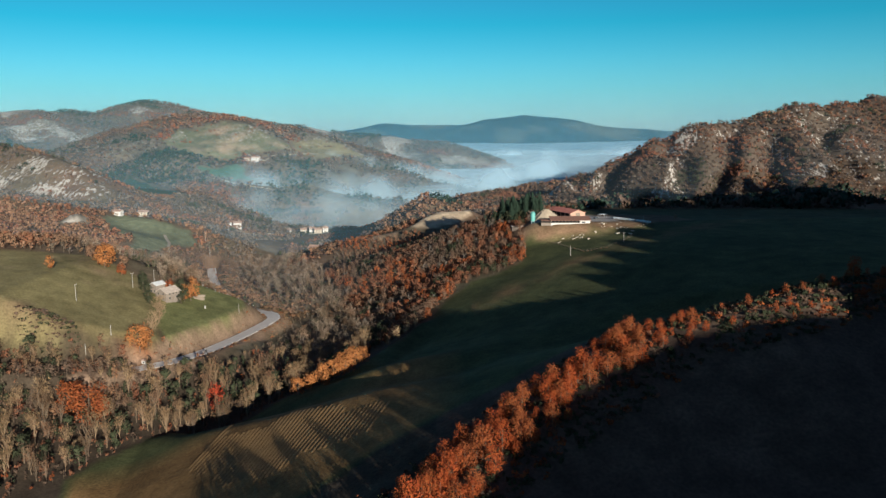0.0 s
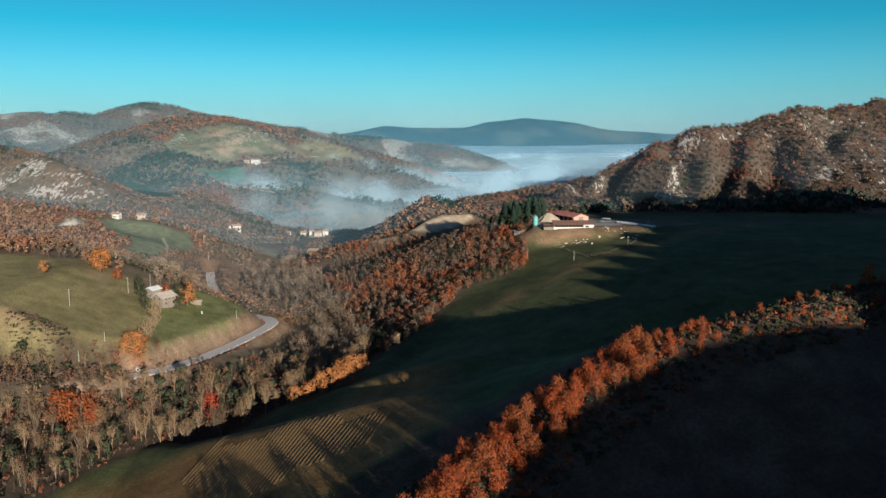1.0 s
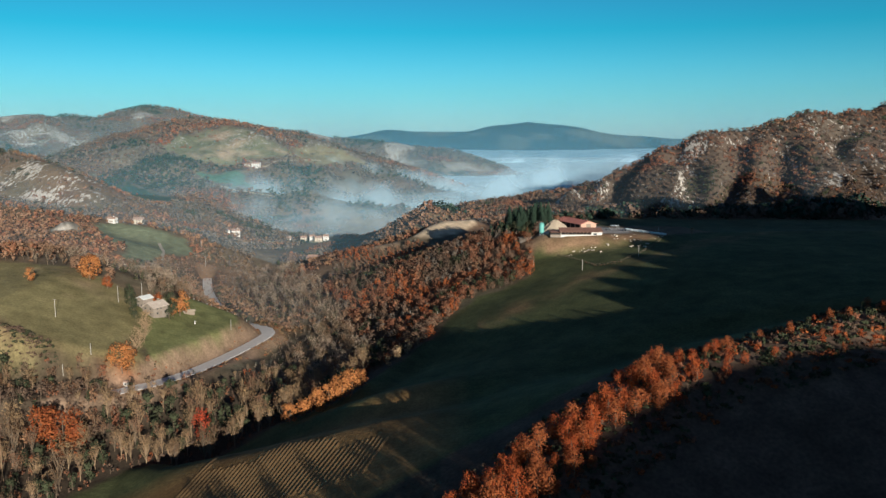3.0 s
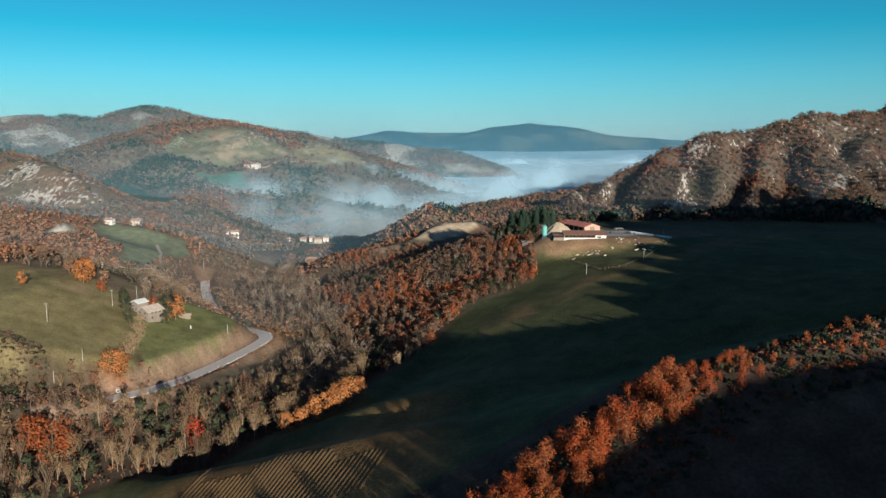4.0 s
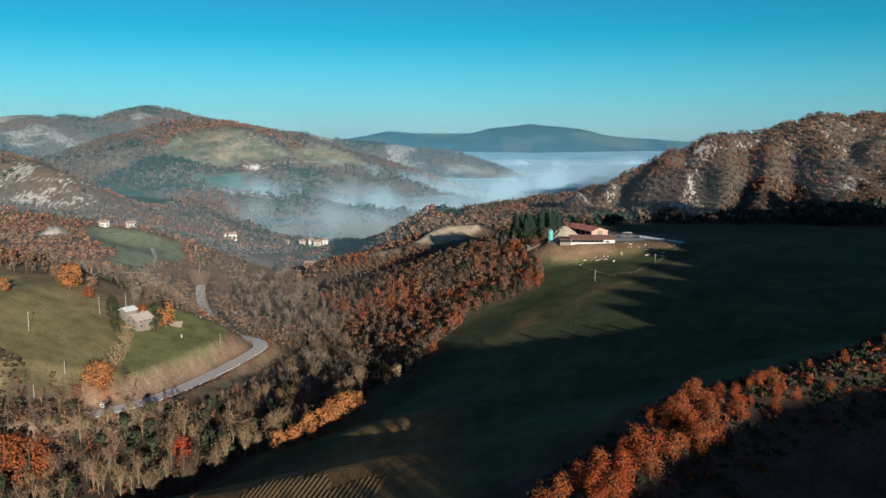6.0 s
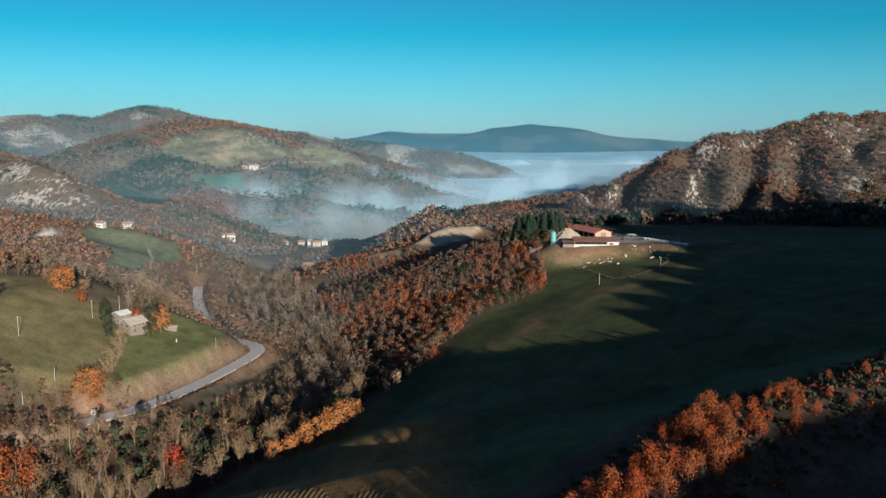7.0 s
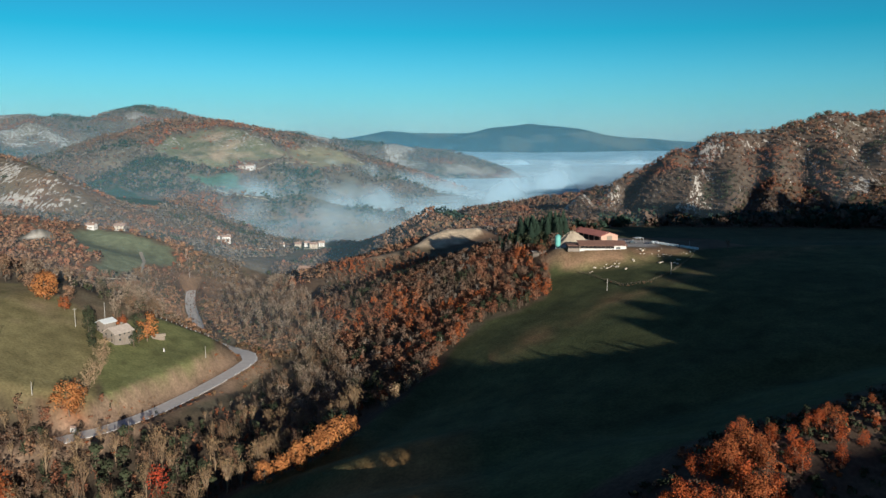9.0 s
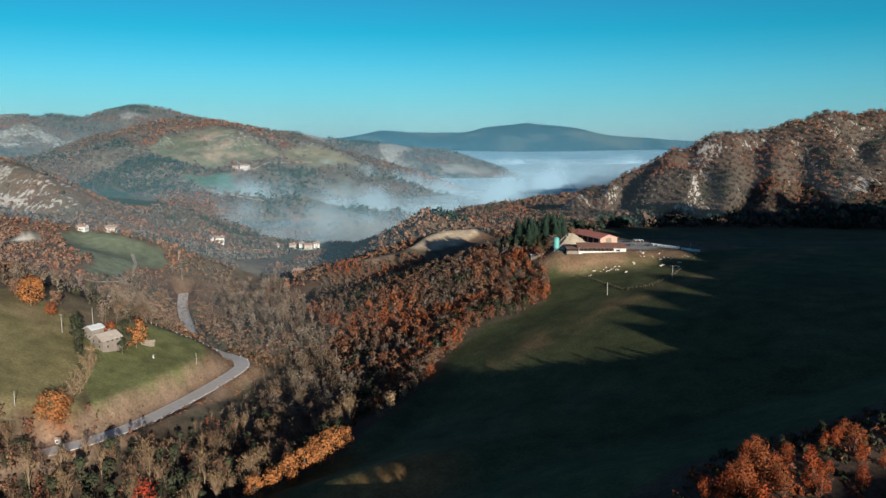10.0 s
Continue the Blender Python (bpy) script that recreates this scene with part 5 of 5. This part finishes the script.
box(s, -6, -3, -1.5, 6, 3, 2.0)
part("wall", s, STONE_WALL, lean)
s = Shape()
box(s, -6.6, -3.6, 2.0, 6.6, 3.6, 2.3)
part("roof", s, POLE_GREY, lean)

port = stand("carport", "open carport with a white sheet roof in the yard", "carport", 125, 577, 12)
for px in (-2.6, 2.6):
    for py in (-1.9, 1.9):
        s = Shape()
        drum(s, px, py, -0.2, 2.6, 0.08, 0.08, 8)
        part("post", s, STEEL, port)
s = Shape()
box(s, -2.8, -2.1, 2.6, 2.8, 2.1, 2.72)
part("roof", s, SHEET_WHITE, port)


def parked_car(x, y, yaw, label):
    car = stand("car", label, "car", x, y, yaw)
    s = Shape()
    prof = [(-2.1, 0.35), (2.1, 0.35), (2.15, 0.75), (1.25, 0.95), (0.55, 1.45), (-1.3, 1.48), (-2.05, 1.0)]
    n = len(prof)
    co = [(px, w, pz) for w in (-0.82, 0.82) for px, pz in prof]
    tri = [(0, i, i + 1) for i in range(1, n - 1)] + [(n, n + i + 1, n + i) for i in range(1, n - 1)]
    for i in range(n):
        j = (i + 1) % n
        tri += [(i, n + i, n + j), (i, n + j, j)]
    s.add(co, tri)
    part("body", s, CAR_PAINT, car)
    s = Shape()
    box(s, -1.1, -0.84, 0.98, 0.5, 0.84, 1.36)
    part("side_windows", s, GLASS_DARK, car)
    for wx in (-1.35, 1.35):
        for wy in (-0.8, 0.8):
            s = Shape()
            limb(s, (wx, wy - 0.1, 0.33), (wx, wy + 0.1, 0.33), 0.33, 0.33, 14)
            part("wheel", s, RUBBER, car)
    return car


parked_car(119, 569, 20, "dark car parked in the farmyard")
parked_car(130, 566, 70, "dark car parked beside the wrapped bales")

bale = stand("wrapped_bale", "round hay bale wrapped in white film", "bale", 132, 570, group="wrapped bales in a row")
s = Shape()
limb(s, (-0.62, 0, 0.68), (0.62, 0, 0.68), 0.70, 0.70, 18)
part("film", s, WRAP, bale)
for sx in (-0.62, 0.62):
    s = Shape()
    limb(s, (sx, 0, 0.68), (sx * 1.10, 0, 0.68), 0.70, 0.0, 18)
    part("end_face", s, WRAP, bale)
rr = np.random.default_rng(9)
for k in range(1, 27):
    f = k / 26
    bx, by = 132 + 19 * f + rr.normal(0, 0.12), 570 - 30 * f + rr.normal(0, 0.12)
    if 15 < k < 17:
        continue
    copy_thing(bale, pose(bx, by, float(land(bx, by)) - 0.03, 0, 0, 32 + rr.normal(0, 4)))

fence = stand("pasture_fence", "wooden post and wire fence round the paddock", "fence", 95, 483)
inv = fence.matrix_basis.inverted()
route = [(78.5, 533), (84, 516), (89, 501), (94, 484), (106, 480), (113, 485), (121, 492), (128, 502), (136, 514), (146, 530)]
prev = None
for (ax, ay), (bx, by) in zip(route[:-1], route[1:]):
    n = max(2, int(math.hypot(bx - ax, by - ay) / 2.0))
    for k in range(n):
        px, py = ax + (bx - ax) * k / n, ay + (by - ay) * k / n
        p = np.array(inv @ Vector((px, py, float(land(px, py)))))
        s = Shape()
        drum(s, p[0], p[1], p[2] - 0.3, p[2] + 1.25, 0.11, 0.09, 7)
        part("post", s, FENCE_WOOD, fence)
        if prev is not None:
            s = Shape()
            for hz in (0.5, 1.05):
                limb(s, prev + (0, 0, hz), p + (0, 0, hz), 0.02, 0.02, 3)
            part("wire", s, FENCE_WOOD, fence)
        prev = p


def utility_pole(x, y, high, arm, label, group="utility poles"):
    ob = stand("utility_pole", label, "utility pole", x, y, rng.uniform(-20, 20), group)
    s = Shape()
    drum(s, 0, 0, -0.8, high, 0.16, 0.11, 10)
    part("shaft", s, POLE_GREY, ob)
    if arm:
        s = Shape()
        box(s, -0.9, -0.06, high - 0.55, 0.9, 0.06, high - 0.42)
        bar = part("crossarm", s, WOOD, ob)
        for k in (-0.8, 0.0, 0.8):
            s = Shape()
            drum(s, k, 0, high - 0.42, high - 0.2, 0.06, 0.04, 6)
            part("insulator", s, PAINT, bar)
    return ob


for px, py, hh, arm in ((-198, 414, 9.5, True), (-188, 467, 9.5, True), (-184, 492, 8.5, False), (-177, 376, 5.5, False), (-168, 386, 5, False),
                        (85, 482, 6.6, False), (120, 488, 6.8, True), (148, 546, 4.5, False), (-127, 481, 5.5, False), (-2, 466, 6, False), (60, 517, 5, False)):
    utility_pole(px, py, hh, arm, "slender grey utility pole standing in a pasture")
for px, py in ((-258, 846), (-240, 800), (-225, 930), (-262, 985), (-248, 905)):
    utility_pole(px, py, 11, True, "slender grey utility pole in the valley bottom", "valley utility poles")

# ---- small things of the pasture ----
shrine = stand("wayside_shrine", "small white wayside shrine beneath an orange tree", "shrine", -151.5, 384.5)
s = Shape()
box(s, -0.9, -0.7, -0.5, 0.9, 0.7, 2.0)
part("body", s, WHITE_WALL, shrine)
s = Shape()
s.add([(-1.1, -0.9, 2.0), (1.1, -0.9, 2.0), (1.1, 0.9, 2.0), (-1.1, 0.9, 2.0), (-1.1, 0, 2.8), (1.1, 0, 2.8)], [(0, 1, 5), (0, 5, 4), (2, 3, 4), (2, 4, 5), (0, 4, 3), (1, 2, 5), (0, 3, 2), (0, 2, 1)])
part("roof", s, TILE, shrine)
# Dark panel in place of a niche's shade.
s = Shape()
box(s, -0.4, -0.74, 0.7, 0.4, -0.6, 1.6)
part("niche", s, SHADE_PANEL, shrine)

hut = stand("garden_hut", "low tan-roofed garden hut on the lawn", "hut", -154.5, 489, 20)
s = Shape()
box(s, -3.2, -1.5, -0.6, 3.2, 1.5, 1.7)
part("wall", s, WOOD, hut)
s = Shape()
s.add([(-3.7, -2.0, 1.7), (3.7, -2.0, 1.7), (3.7, 2.0, 1.7), (-3.7, 2.0, 1.7), (-3.7, 0, 2.7), (3.7, 0, 2.7)], [(0, 1, 5), (0, 5, 4), (2, 3, 4), (2, 4, 5), (0, 4, 3), (1, 2, 5), (0, 3, 2), (0, 2, 1)])
part("roof", s, STRAW, hut)

s = Shape()
for z0, z1, r0, r1 in ((-0.2, 0.5, 0.45, 0.4), (0.5, 1.3, 0.3, 0.34), (1.3, 1.5, 0.34, 0.12), (1.5, 1.85, 0.17, 0.13)):
    drum(s, 0, 0, z0, z1, r0, r1, 12)
figure = tagged(new("statue", mesh_of("statue", s, [WHITE_WALL])), "small plain white statue standing on the lawn", "statue")
figure.matrix_basis = pose(-146, 473, float(land(-146, 473)))

lawn_fence = stand("lawn_fence", "row of low white posts along the lawn", "fence", -152, 527)
inv = lawn_fence.matrix_basis.inverted()
for k in range(17):
    px, py = -172 + 44 * k / 16, 525 + 5 * math.sin(k / 5.0) - 0.2 * k
    p = np.array(inv @ Vector((px, py, float(land(px, py)))))
    s = Shape()
    drum(s, p[0], p[1], p[2] - 0.2, p[2] + 0.9, 0.10, 0.09, 6)
    part("post", s, PAINT, lawn_fence)


# ---- trees that stand out ----
def single(pair, leaf, bark, name, label, x, y, size=1.0, group=""):
    ob = lone_tree(pair, leaf, bark, name, label, group)
    ob.matrix_basis = pose(x, y, float(land(x, y)) - 0.15, 0, 0, rng.uniform(0, 360)) @ Matrix.Diagonal((size, size, size, 1))
    return ob


single(broadleaf(300, 20, 0.46, 40, 2600, 0.52), LEAF["rust"], BARK, "big_oak", "broad old oak with rust-orange leaves", -157, 334)
single(broadleaf(301, 17, 0.44, 30, 1700, 0.5), LEAF["rust"], BARK, "big_oak", "broad old oak with rust-orange leaves", -168, 338)
single(broadleaf(302, 16, 0.19, 18, 620, 0.42), LEAF["red"], BARK, "red_tree", "slim tree with bright red leaves", -104, 349)
for k, (tx, ty, sz) in enumerate(((-40, 361, 1.3), (-44, 356, 1.35), (-49, 353, 1.2), (-54, 349, 1.15), (-59, 345, 1.1), (-64, 341, 0.95), (-36, 366, 1.0), (-46, 361, 1.2), (-54, 355, 1.0), (-52, 345, 0.7))):
    single(broadleaf(310 + k, 9, 0.40, 22, 1000, 0.33), LEAF["orange"], BARK, "orange_tree", "rounded tree with glowing orange leaves", tx, ty, sz, "orange trees at the field edge")
single(broadleaf(320, 15, 0.50, 40, 2200, 0.42), LEAF["orange"], BARK, "orange_tree", "rounded orange tree beside a white shrine", -154.5, 388.5)
for k, (tx, ty, sz) in enumerate(((-152, 397, 0.75), (-153.5, 404, 0.8), (-155, 413, 0.85), (-157, 423, 0.9), (-160, 433, 0.85), (-163, 443, 0.8))):
    single(bare_tree(330 + k, 12, 20, 11, 420, 0.55), LEAF["straw"], BARK_PALE, "hedge_tree", "pale leafless tree in a row along the pasture", tx, ty, sz, "row of pale trees")
single(broadleaf(339, 15, 0.62, 48, 2600, 0.46), LEAF["orange"], BARK, "big_oak", "spreading old oak in orange leaf above the pasture", -213, 487)
for k, (tx, ty, sz, c) in enumerate(((-201, 483, 0.75, "rust"), (-204, 494, 0.9, "dusky"), (-232, 455, 0.75, "orange"), (-226, 497, 0.9, "dusky"), (-157, 480, 1.35, "orange"), (-160, 477, 0.6, "orange"), (-171, 482, 0.8, "rust"))):
    single(broadleaf(340 + k, 11, 0.40, 20, 700, 0.42), LEAF[c], BARK, "orange_oak", "bushy oak in orange leaf at the pasture edge", tx, ty, sz, "oaks at the pasture edge")
for k, (tx, ty, sz) in enumerate(((-165, 486, 0.8), (-176, 458, 0.8), (-181, 466, 0.95), (-158.5, 466, 0.7), (-173, 451, 0.6), (-184, 474, 0.9), (-159, 474, 0.85), (-170, 446, 0.5))):
    single(broadleaf(360 + k, 13, 0.24, 16, 420, 0.5), LEAF["olive"], BARK, "evergreen_tree", "dark olive evergreen beside the farmhouse", tx, ty, sz, "evergreens round the farmhouse")
for k, (tx, ty, sz) in enumerate(((-17, 413, 0.8), (-22, 406, 0.85), (-12, 420, 0.6), (-26, 398, 0.6))):
    single(broadleaf(370 + k, 10, 0.28, 14, 300, 0.42), LEAF["straw"], BARK_PALE, "pale_tree", "pale straw-coloured tree at the field edge", tx, ty, sz, "pale trees at the field edge")
for k in range(16):
    tx, ty = 48 + rng.uniform(0, 36), 594 + rng.uniform(0, 26)
    copy_thing(PINES[k % 3], pose(tx, ty, float(land(tx, ty)) - 0.2, 0, 0, rng.uniform(0, 360)) @ Matrix.Diagonal((1.2, 1.2, rng.uniform(0.9, 1.2), 1)))
x, y = scatter(rng, (-250, 352, -150, 400), 1.6, lambda x, y: (np.hypot((x + 198) / 14, (y - 379) / 6) + 0.5 * rough(x, y, 7, 2, 90) < 0.95) | (np.hypot((x + 186) / 9, (y - 376) / 4) + 0.5 * rough(x, y, 7, 2, 91) < 0.9))
woods("pasture_scrub", low_scrub, x, y, rng.uniform(0.4, 0.9, len(x)), pick(len(x), [(OLIVE, 3), (UMBER, 4)]), MATS, "dark brown scrub patches in the pasture")
x, y = scatter(rng, (80, 470, 130, 520), 1.8, lambda x, y: (line_near(x, y, [(89, 501, 0), (94, 484, 0), (106, 480, 0)])[0] < 1.6) & (rng.uniform(0, 1, len(x)) < 0.7))
woods("fence_scrub", low_scrub, x, y, rng.uniform(0.2, 0.4, len(x)), pick(len(x), [(OLIVE, 3), (BROWN, 4)]), MATS, "low brown scrub along the fence")
x, y = scatter(rng, (-165, 365, -85, 545), 2.0, lambda x, y: (line_near(x, y, ROAD)[0] > 4.6) & (line_near(x, y, ROAD)[0] < 12) & (rough(x, y, 9, 3, 92) > 0.0) & (inside(x, y, GREEN) < 0))
woods("road_bank_scrub", low_scrub, x, y, rng.uniform(0.2, 0.55, len(x)), pick(len(x), [(GREY, 3), (BROWN, 4), (PALE, 2), (RUST, 1)]), MATS, "dry brown scrub on the road bank")

rubble = np.random.default_rng(31)
kinds = []
for k in range(4):
    s = Shape()
    drum(s, 0, 0, -0.3, 0.35, 0.7, 0.4, 6)
    s.co[-1] += rubble.normal(0, 0.12, s.co[-1].shape)
    kinds.append(s.arrays())
x, y = scatter(rng, (66, 505, 152, 548), 2.0, lambda x, y: (inside(x, y, PADDOCK) > -3) & (rough(x, y * 1.6, 12, 3, 95) > 0.40))
# larger pale lumps in place of animals, set to fit the camera's view
herd_spots = [(89, 533), (95, 532.5), (97.5, 530), (100, 531), (101, 527), (102.5, 532), (111, 532), (113, 531), (120, 540), (129, 539), (125, 522), (134, 524), (129.5, 514), (103, 518), (95, 528), (99, 528)]
near_by = [rng.integers(1, 4) for _ in herd_spots]
x = np.concatenate([x, *[px + rng.normal(0, 1.1, k) for (px, _), k in zip(herd_spots, near_by)]])
y = np.concatenate([y, *[py + rng.normal(0, 0.9, k) for (_, py), k in zip(herd_spots, near_by)]])
woods("rubble", kinds, x, y, np.concatenate([rng.uniform(0.4, 0.9, len(x) - sum(near_by)), rng.uniform(0.8, 1.5, sum(near_by))]), np.zeros(len(x), int), [material("pale_lumps", (0.46, 0.39, 0.30), 0.95, 0.3, 2.0, 0.3, by="island"), BARK], "pale clods and stones on trampled earth, with lumps standing in for livestock", sink=0.0)

single(bare_tree(390, 7, 18, 8, 230, 0.3, lean=1.6), LEAF["pale"], BARK_PALE, "bare_bush", "pale leafless bush standing alone in the dark field", 168, 537)

# ---- furrows in the ploughed strip ----
PLOUGHED = [(-98, 268), (-62, 240), (-20, 250), (-10, 272), (-40, 286), (-88, 300)]
SOIL = material("ploughed_soil", (0.205, 0.118, 0.045), 0.95, 0.3, 0.8, 0.4)
s = Shape()
for k in range(64):
    run = np.arange(0, 90, 3.0)
    bx, by = -112 + k * 1.9 + (0.20 + 0.002 * k) * run, 222 + 0.97 * run
    gx = bx + 0.5 * np.sin(run / 17 + 0.3 * k)
    ok = inside(gx, by, PLOUGHED, 16.0, 12) > 0
    if ok.sum() < 3:
        continue
    first = np.argmax(ok)
    last_ = len(ok) - np.argmax(ok[::-1])
    gx, gy = gx[first:last_], by[first:last_]
    gz = land(gx, gy)
    high_ = 0.015 + 0.012 * math.sin(k * 1.7)
    rows = np.stack([np.stack([gx - 0.85, gy + 0.17, gz - 0.05], 1), np.stack([gx, gy, gz + high_], 1), np.stack([gx + 0.85, gy - 0.17, gz - 0.05], 1)], 1).reshape(-1, 3)
    tri = []
    for i in range(len(gx) - 1):
        for j in range(2):
            a, b = 3 * i + j, 3 * i + j + 1
            tri += [(a, b, b + 3), (a, b + 3, a + 3)]
    s.add(rows, tri)
tagged(new("ploughed_furrow", mesh_of("ploughed_furrow", s, [SOIL])), "low earth furrows in a ploughed strip of field", "furrow", kind="stuff")


# ---- mist ----
def mist_material(name, colour, alpha, size, y0, y1, z0, z1, ragged=0.6, wisps=0.5, billow=0.0, x_half=0.0):
    """Soft cloud: lets light through, thicker from y0 to y1, thinning from z0 up to z1, broken by wisps."""
    m = bpy.data.materials.new(name)
    m.use_nodes = True
    t = m.node_tree
    t.nodes.remove(t.nodes["Principled BSDF"])
    co = t.nodes.new("ShaderNodeTexCoord")
    sep = t.nodes.new("ShaderNodeSeparateXYZ")
    t.links.new(co.outputs["Object"], sep.inputs[0])
    noise_ = t.nodes.new("ShaderNodeTexNoise")
    noise_.inputs["Scale"].default_value, noise_.inputs["Detail"].default_value = 1 / size, 5
    t.links.new(co.outputs["Object"], noise_.inputs["Vector"])

    def ranged(value, a, b, to0=0.0, to1=1.0):
        r = t.nodes.new("ShaderNodeMapRange")
        r.interpolation_type = "SMOOTHSTEP"
        for k, v in zip(("From Min", "From Max", "To Min", "To Max"), (a, b, to0, to1)):
            r.inputs[k].default_value = v
        t.links.new(value, r.inputs["Value"])
        return r.outputs["Result"]

    def maths(op, a, b):
        n = t.nodes.new("ShaderNodeMath")
        n.operation = op
        for k, v in enumerate((a, b)):
            if isinstance(v, (int, float)):
                n.inputs[k].default_value = v
            else:
                t.links.new(v, n.inputs[k])
        return n.outputs[0]

    shift = maths("MULTIPLY", maths("SUBTRACT", noise_.outputs["Fac"], 0.5), ragged * (y1 - y0) * 4)
    along = ranged(maths("ADD", sep.outputs["Y"], shift), y0, y1)
    high = maths("ADD", sep.outputs["Z"], maths("MULTIPLY", maths("SUBTRACT", noise_.outputs["Fac"], 0.5), -billow)) if billow else sep.outputs["Z"]
    up = ranged(high, z0, z1, 1.0, 0.0)
    if x_half:
        up = maths("MULTIPLY", up, ranged(maths("ABSOLUTE", sep.outputs["X"], 0.0), 0.55 * x_half, x_half, 1.0, 0.0))
    wisp = ranged(noise_.outputs["Fac"], 0.38, 0.62, 1 - wisps, 1.0)
    a = maths("MULTIPLY", maths("MULTIPLY", along, up), maths("MULTIPLY", wisp, alpha))
    clear, body, glow, both, mix = (t.nodes.new(k) for k in ("ShaderNodeBsdfTransparent", "ShaderNodeBsdfDiffuse", "ShaderNodeBsdfTranslucent", "ShaderNodeMixShader", "ShaderNodeMixShader"))
    body.inputs["Color"].default_value = glow.inputs["Color"].default_value = (*colour, 1)
    both.inputs[0].default_value = 0.35
    t.links.new(body.outputs[0], both.inputs[1])
    t.links.new(glow.outputs[0], both.inputs[2])
    t.links.new(a, mix.inputs[0])
    t.links.new(clear.outputs[0], mix.inputs[1])
    t.links.new(both.outputs[0], mix.inputs[2])
    t.links.new(mix.outputs[0], t.nodes["Material Output"].inputs["Surface"])
    return m


def mist_layer(z, lumps, seed, mat):
    nx, ny = 90, 100
    gx, gy = np.meshgrid(np.linspace(-1100, 2300, nx), 1050 + 3700 * np.linspace(0, 1, ny) ** 1.6)
    x, y = gx.ravel(), gy.ravel()
    h = z + 1.6 * lumps * rough(x, y, 210, 4, seed) * np.clip((4600 - y) / 1500, 0.4, 1) + 52 * np.clip((y - 2500) / 1300, 0, 1)
    i, j = np.meshgrid(np.arange(ny - 1), np.arange(nx - 1), indexing="ij")
    p = (i * nx + j).ravel()
    me = sheet("mist_layer", np.stack([x, y, h], 1), np.stack([p, p + 1, p + nx + 1, p + nx], 1))
    me.shade_smooth()
    me.materials.append(mat)
    ob = tagged(new("mist_layer", me), "white morning mist lying in the valley", "mist", kind="stuff")
    ob.visible_shadow = False
    return ob


for k, (z, lumps, alpha, y0, y1) in enumerate(((-30, 6, 0.45, 1230, 1600), (-18, 6, 0.97, 1450, 1950))):
    mist_layer(z, lumps, 50 + k, mist_material("mist", (0.48, 0.65, 0.76) if z < -25 else (0.58, 0.75, 0.84), alpha, 330, y0, y1, 200, 300, 0.6, 0.12))


def mist_bank(x, y, half, top, alpha, seed):
    """An upright, gently curved bank of mist with a billowing top."""
    nx, nz = 40, 12
    gx, gz = np.meshgrid(np.linspace(-half, half, nx), np.linspace(-70, top + 30, nz))
    u, v = gx.ravel(), gz.ravel()
    yy = 45 * rough(u, np.full(len(u), seed * 31.0), 150, 3, seed) + 0.5 * v
    i, j = np.meshgrid(np.arange(nz - 1), np.arange(nx - 1), indexing="ij")
    p = (i * nx + j).ravel()
    me = sheet("mist_bank", np.stack([u, yy, v], 1), np.stack([p, p + 1, p + nx + 1, p + nx], 1))
    me.shade_smooth()
    me.materials.append(mist_material("mist_bank", (0.385, 0.53, 0.63), alpha, 110, -2000, -1900, top - 50, top, 0, 0.55, 110 if half < 1000 else 60, half))
    ob = tagged(new("mist_bank", me), "bank of white mist rising from the valley floor", "mist", kind="stuff")
    ob.matrix_basis = pose(x, y, 0)
    ob.visible_shadow = False
    return ob


for x, y, half, top, alpha, seed in ((-170, 1270, 330, 12, 0.36, 72), (-60, 1450, 460, 34, 0.55, 73), (60, 1700, 520, 44, 0.6, 74), (560, 3000, 1500, 34, 0.85, 75)):
    mist_bank(x, y, half, top, alpha, seed)


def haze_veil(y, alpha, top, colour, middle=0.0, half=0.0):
    """An upright see-through sheet across the view, its tint standing in for haze, fading upwards."""
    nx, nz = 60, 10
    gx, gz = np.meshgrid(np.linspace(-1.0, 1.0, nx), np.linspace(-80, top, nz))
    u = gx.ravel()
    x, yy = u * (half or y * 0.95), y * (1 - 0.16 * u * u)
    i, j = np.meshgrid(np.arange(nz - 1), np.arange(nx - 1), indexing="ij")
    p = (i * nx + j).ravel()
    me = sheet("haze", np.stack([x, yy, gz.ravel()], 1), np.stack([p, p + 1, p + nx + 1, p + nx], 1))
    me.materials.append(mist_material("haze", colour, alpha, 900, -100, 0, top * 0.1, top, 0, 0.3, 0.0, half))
    ob = tagged(new("haze", me), "tinted sheet standing in for thin blue distant haze", "haze", kind="stuff")
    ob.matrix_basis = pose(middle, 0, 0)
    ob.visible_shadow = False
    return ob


# the nearest three sheets also lift the dark tones behind them
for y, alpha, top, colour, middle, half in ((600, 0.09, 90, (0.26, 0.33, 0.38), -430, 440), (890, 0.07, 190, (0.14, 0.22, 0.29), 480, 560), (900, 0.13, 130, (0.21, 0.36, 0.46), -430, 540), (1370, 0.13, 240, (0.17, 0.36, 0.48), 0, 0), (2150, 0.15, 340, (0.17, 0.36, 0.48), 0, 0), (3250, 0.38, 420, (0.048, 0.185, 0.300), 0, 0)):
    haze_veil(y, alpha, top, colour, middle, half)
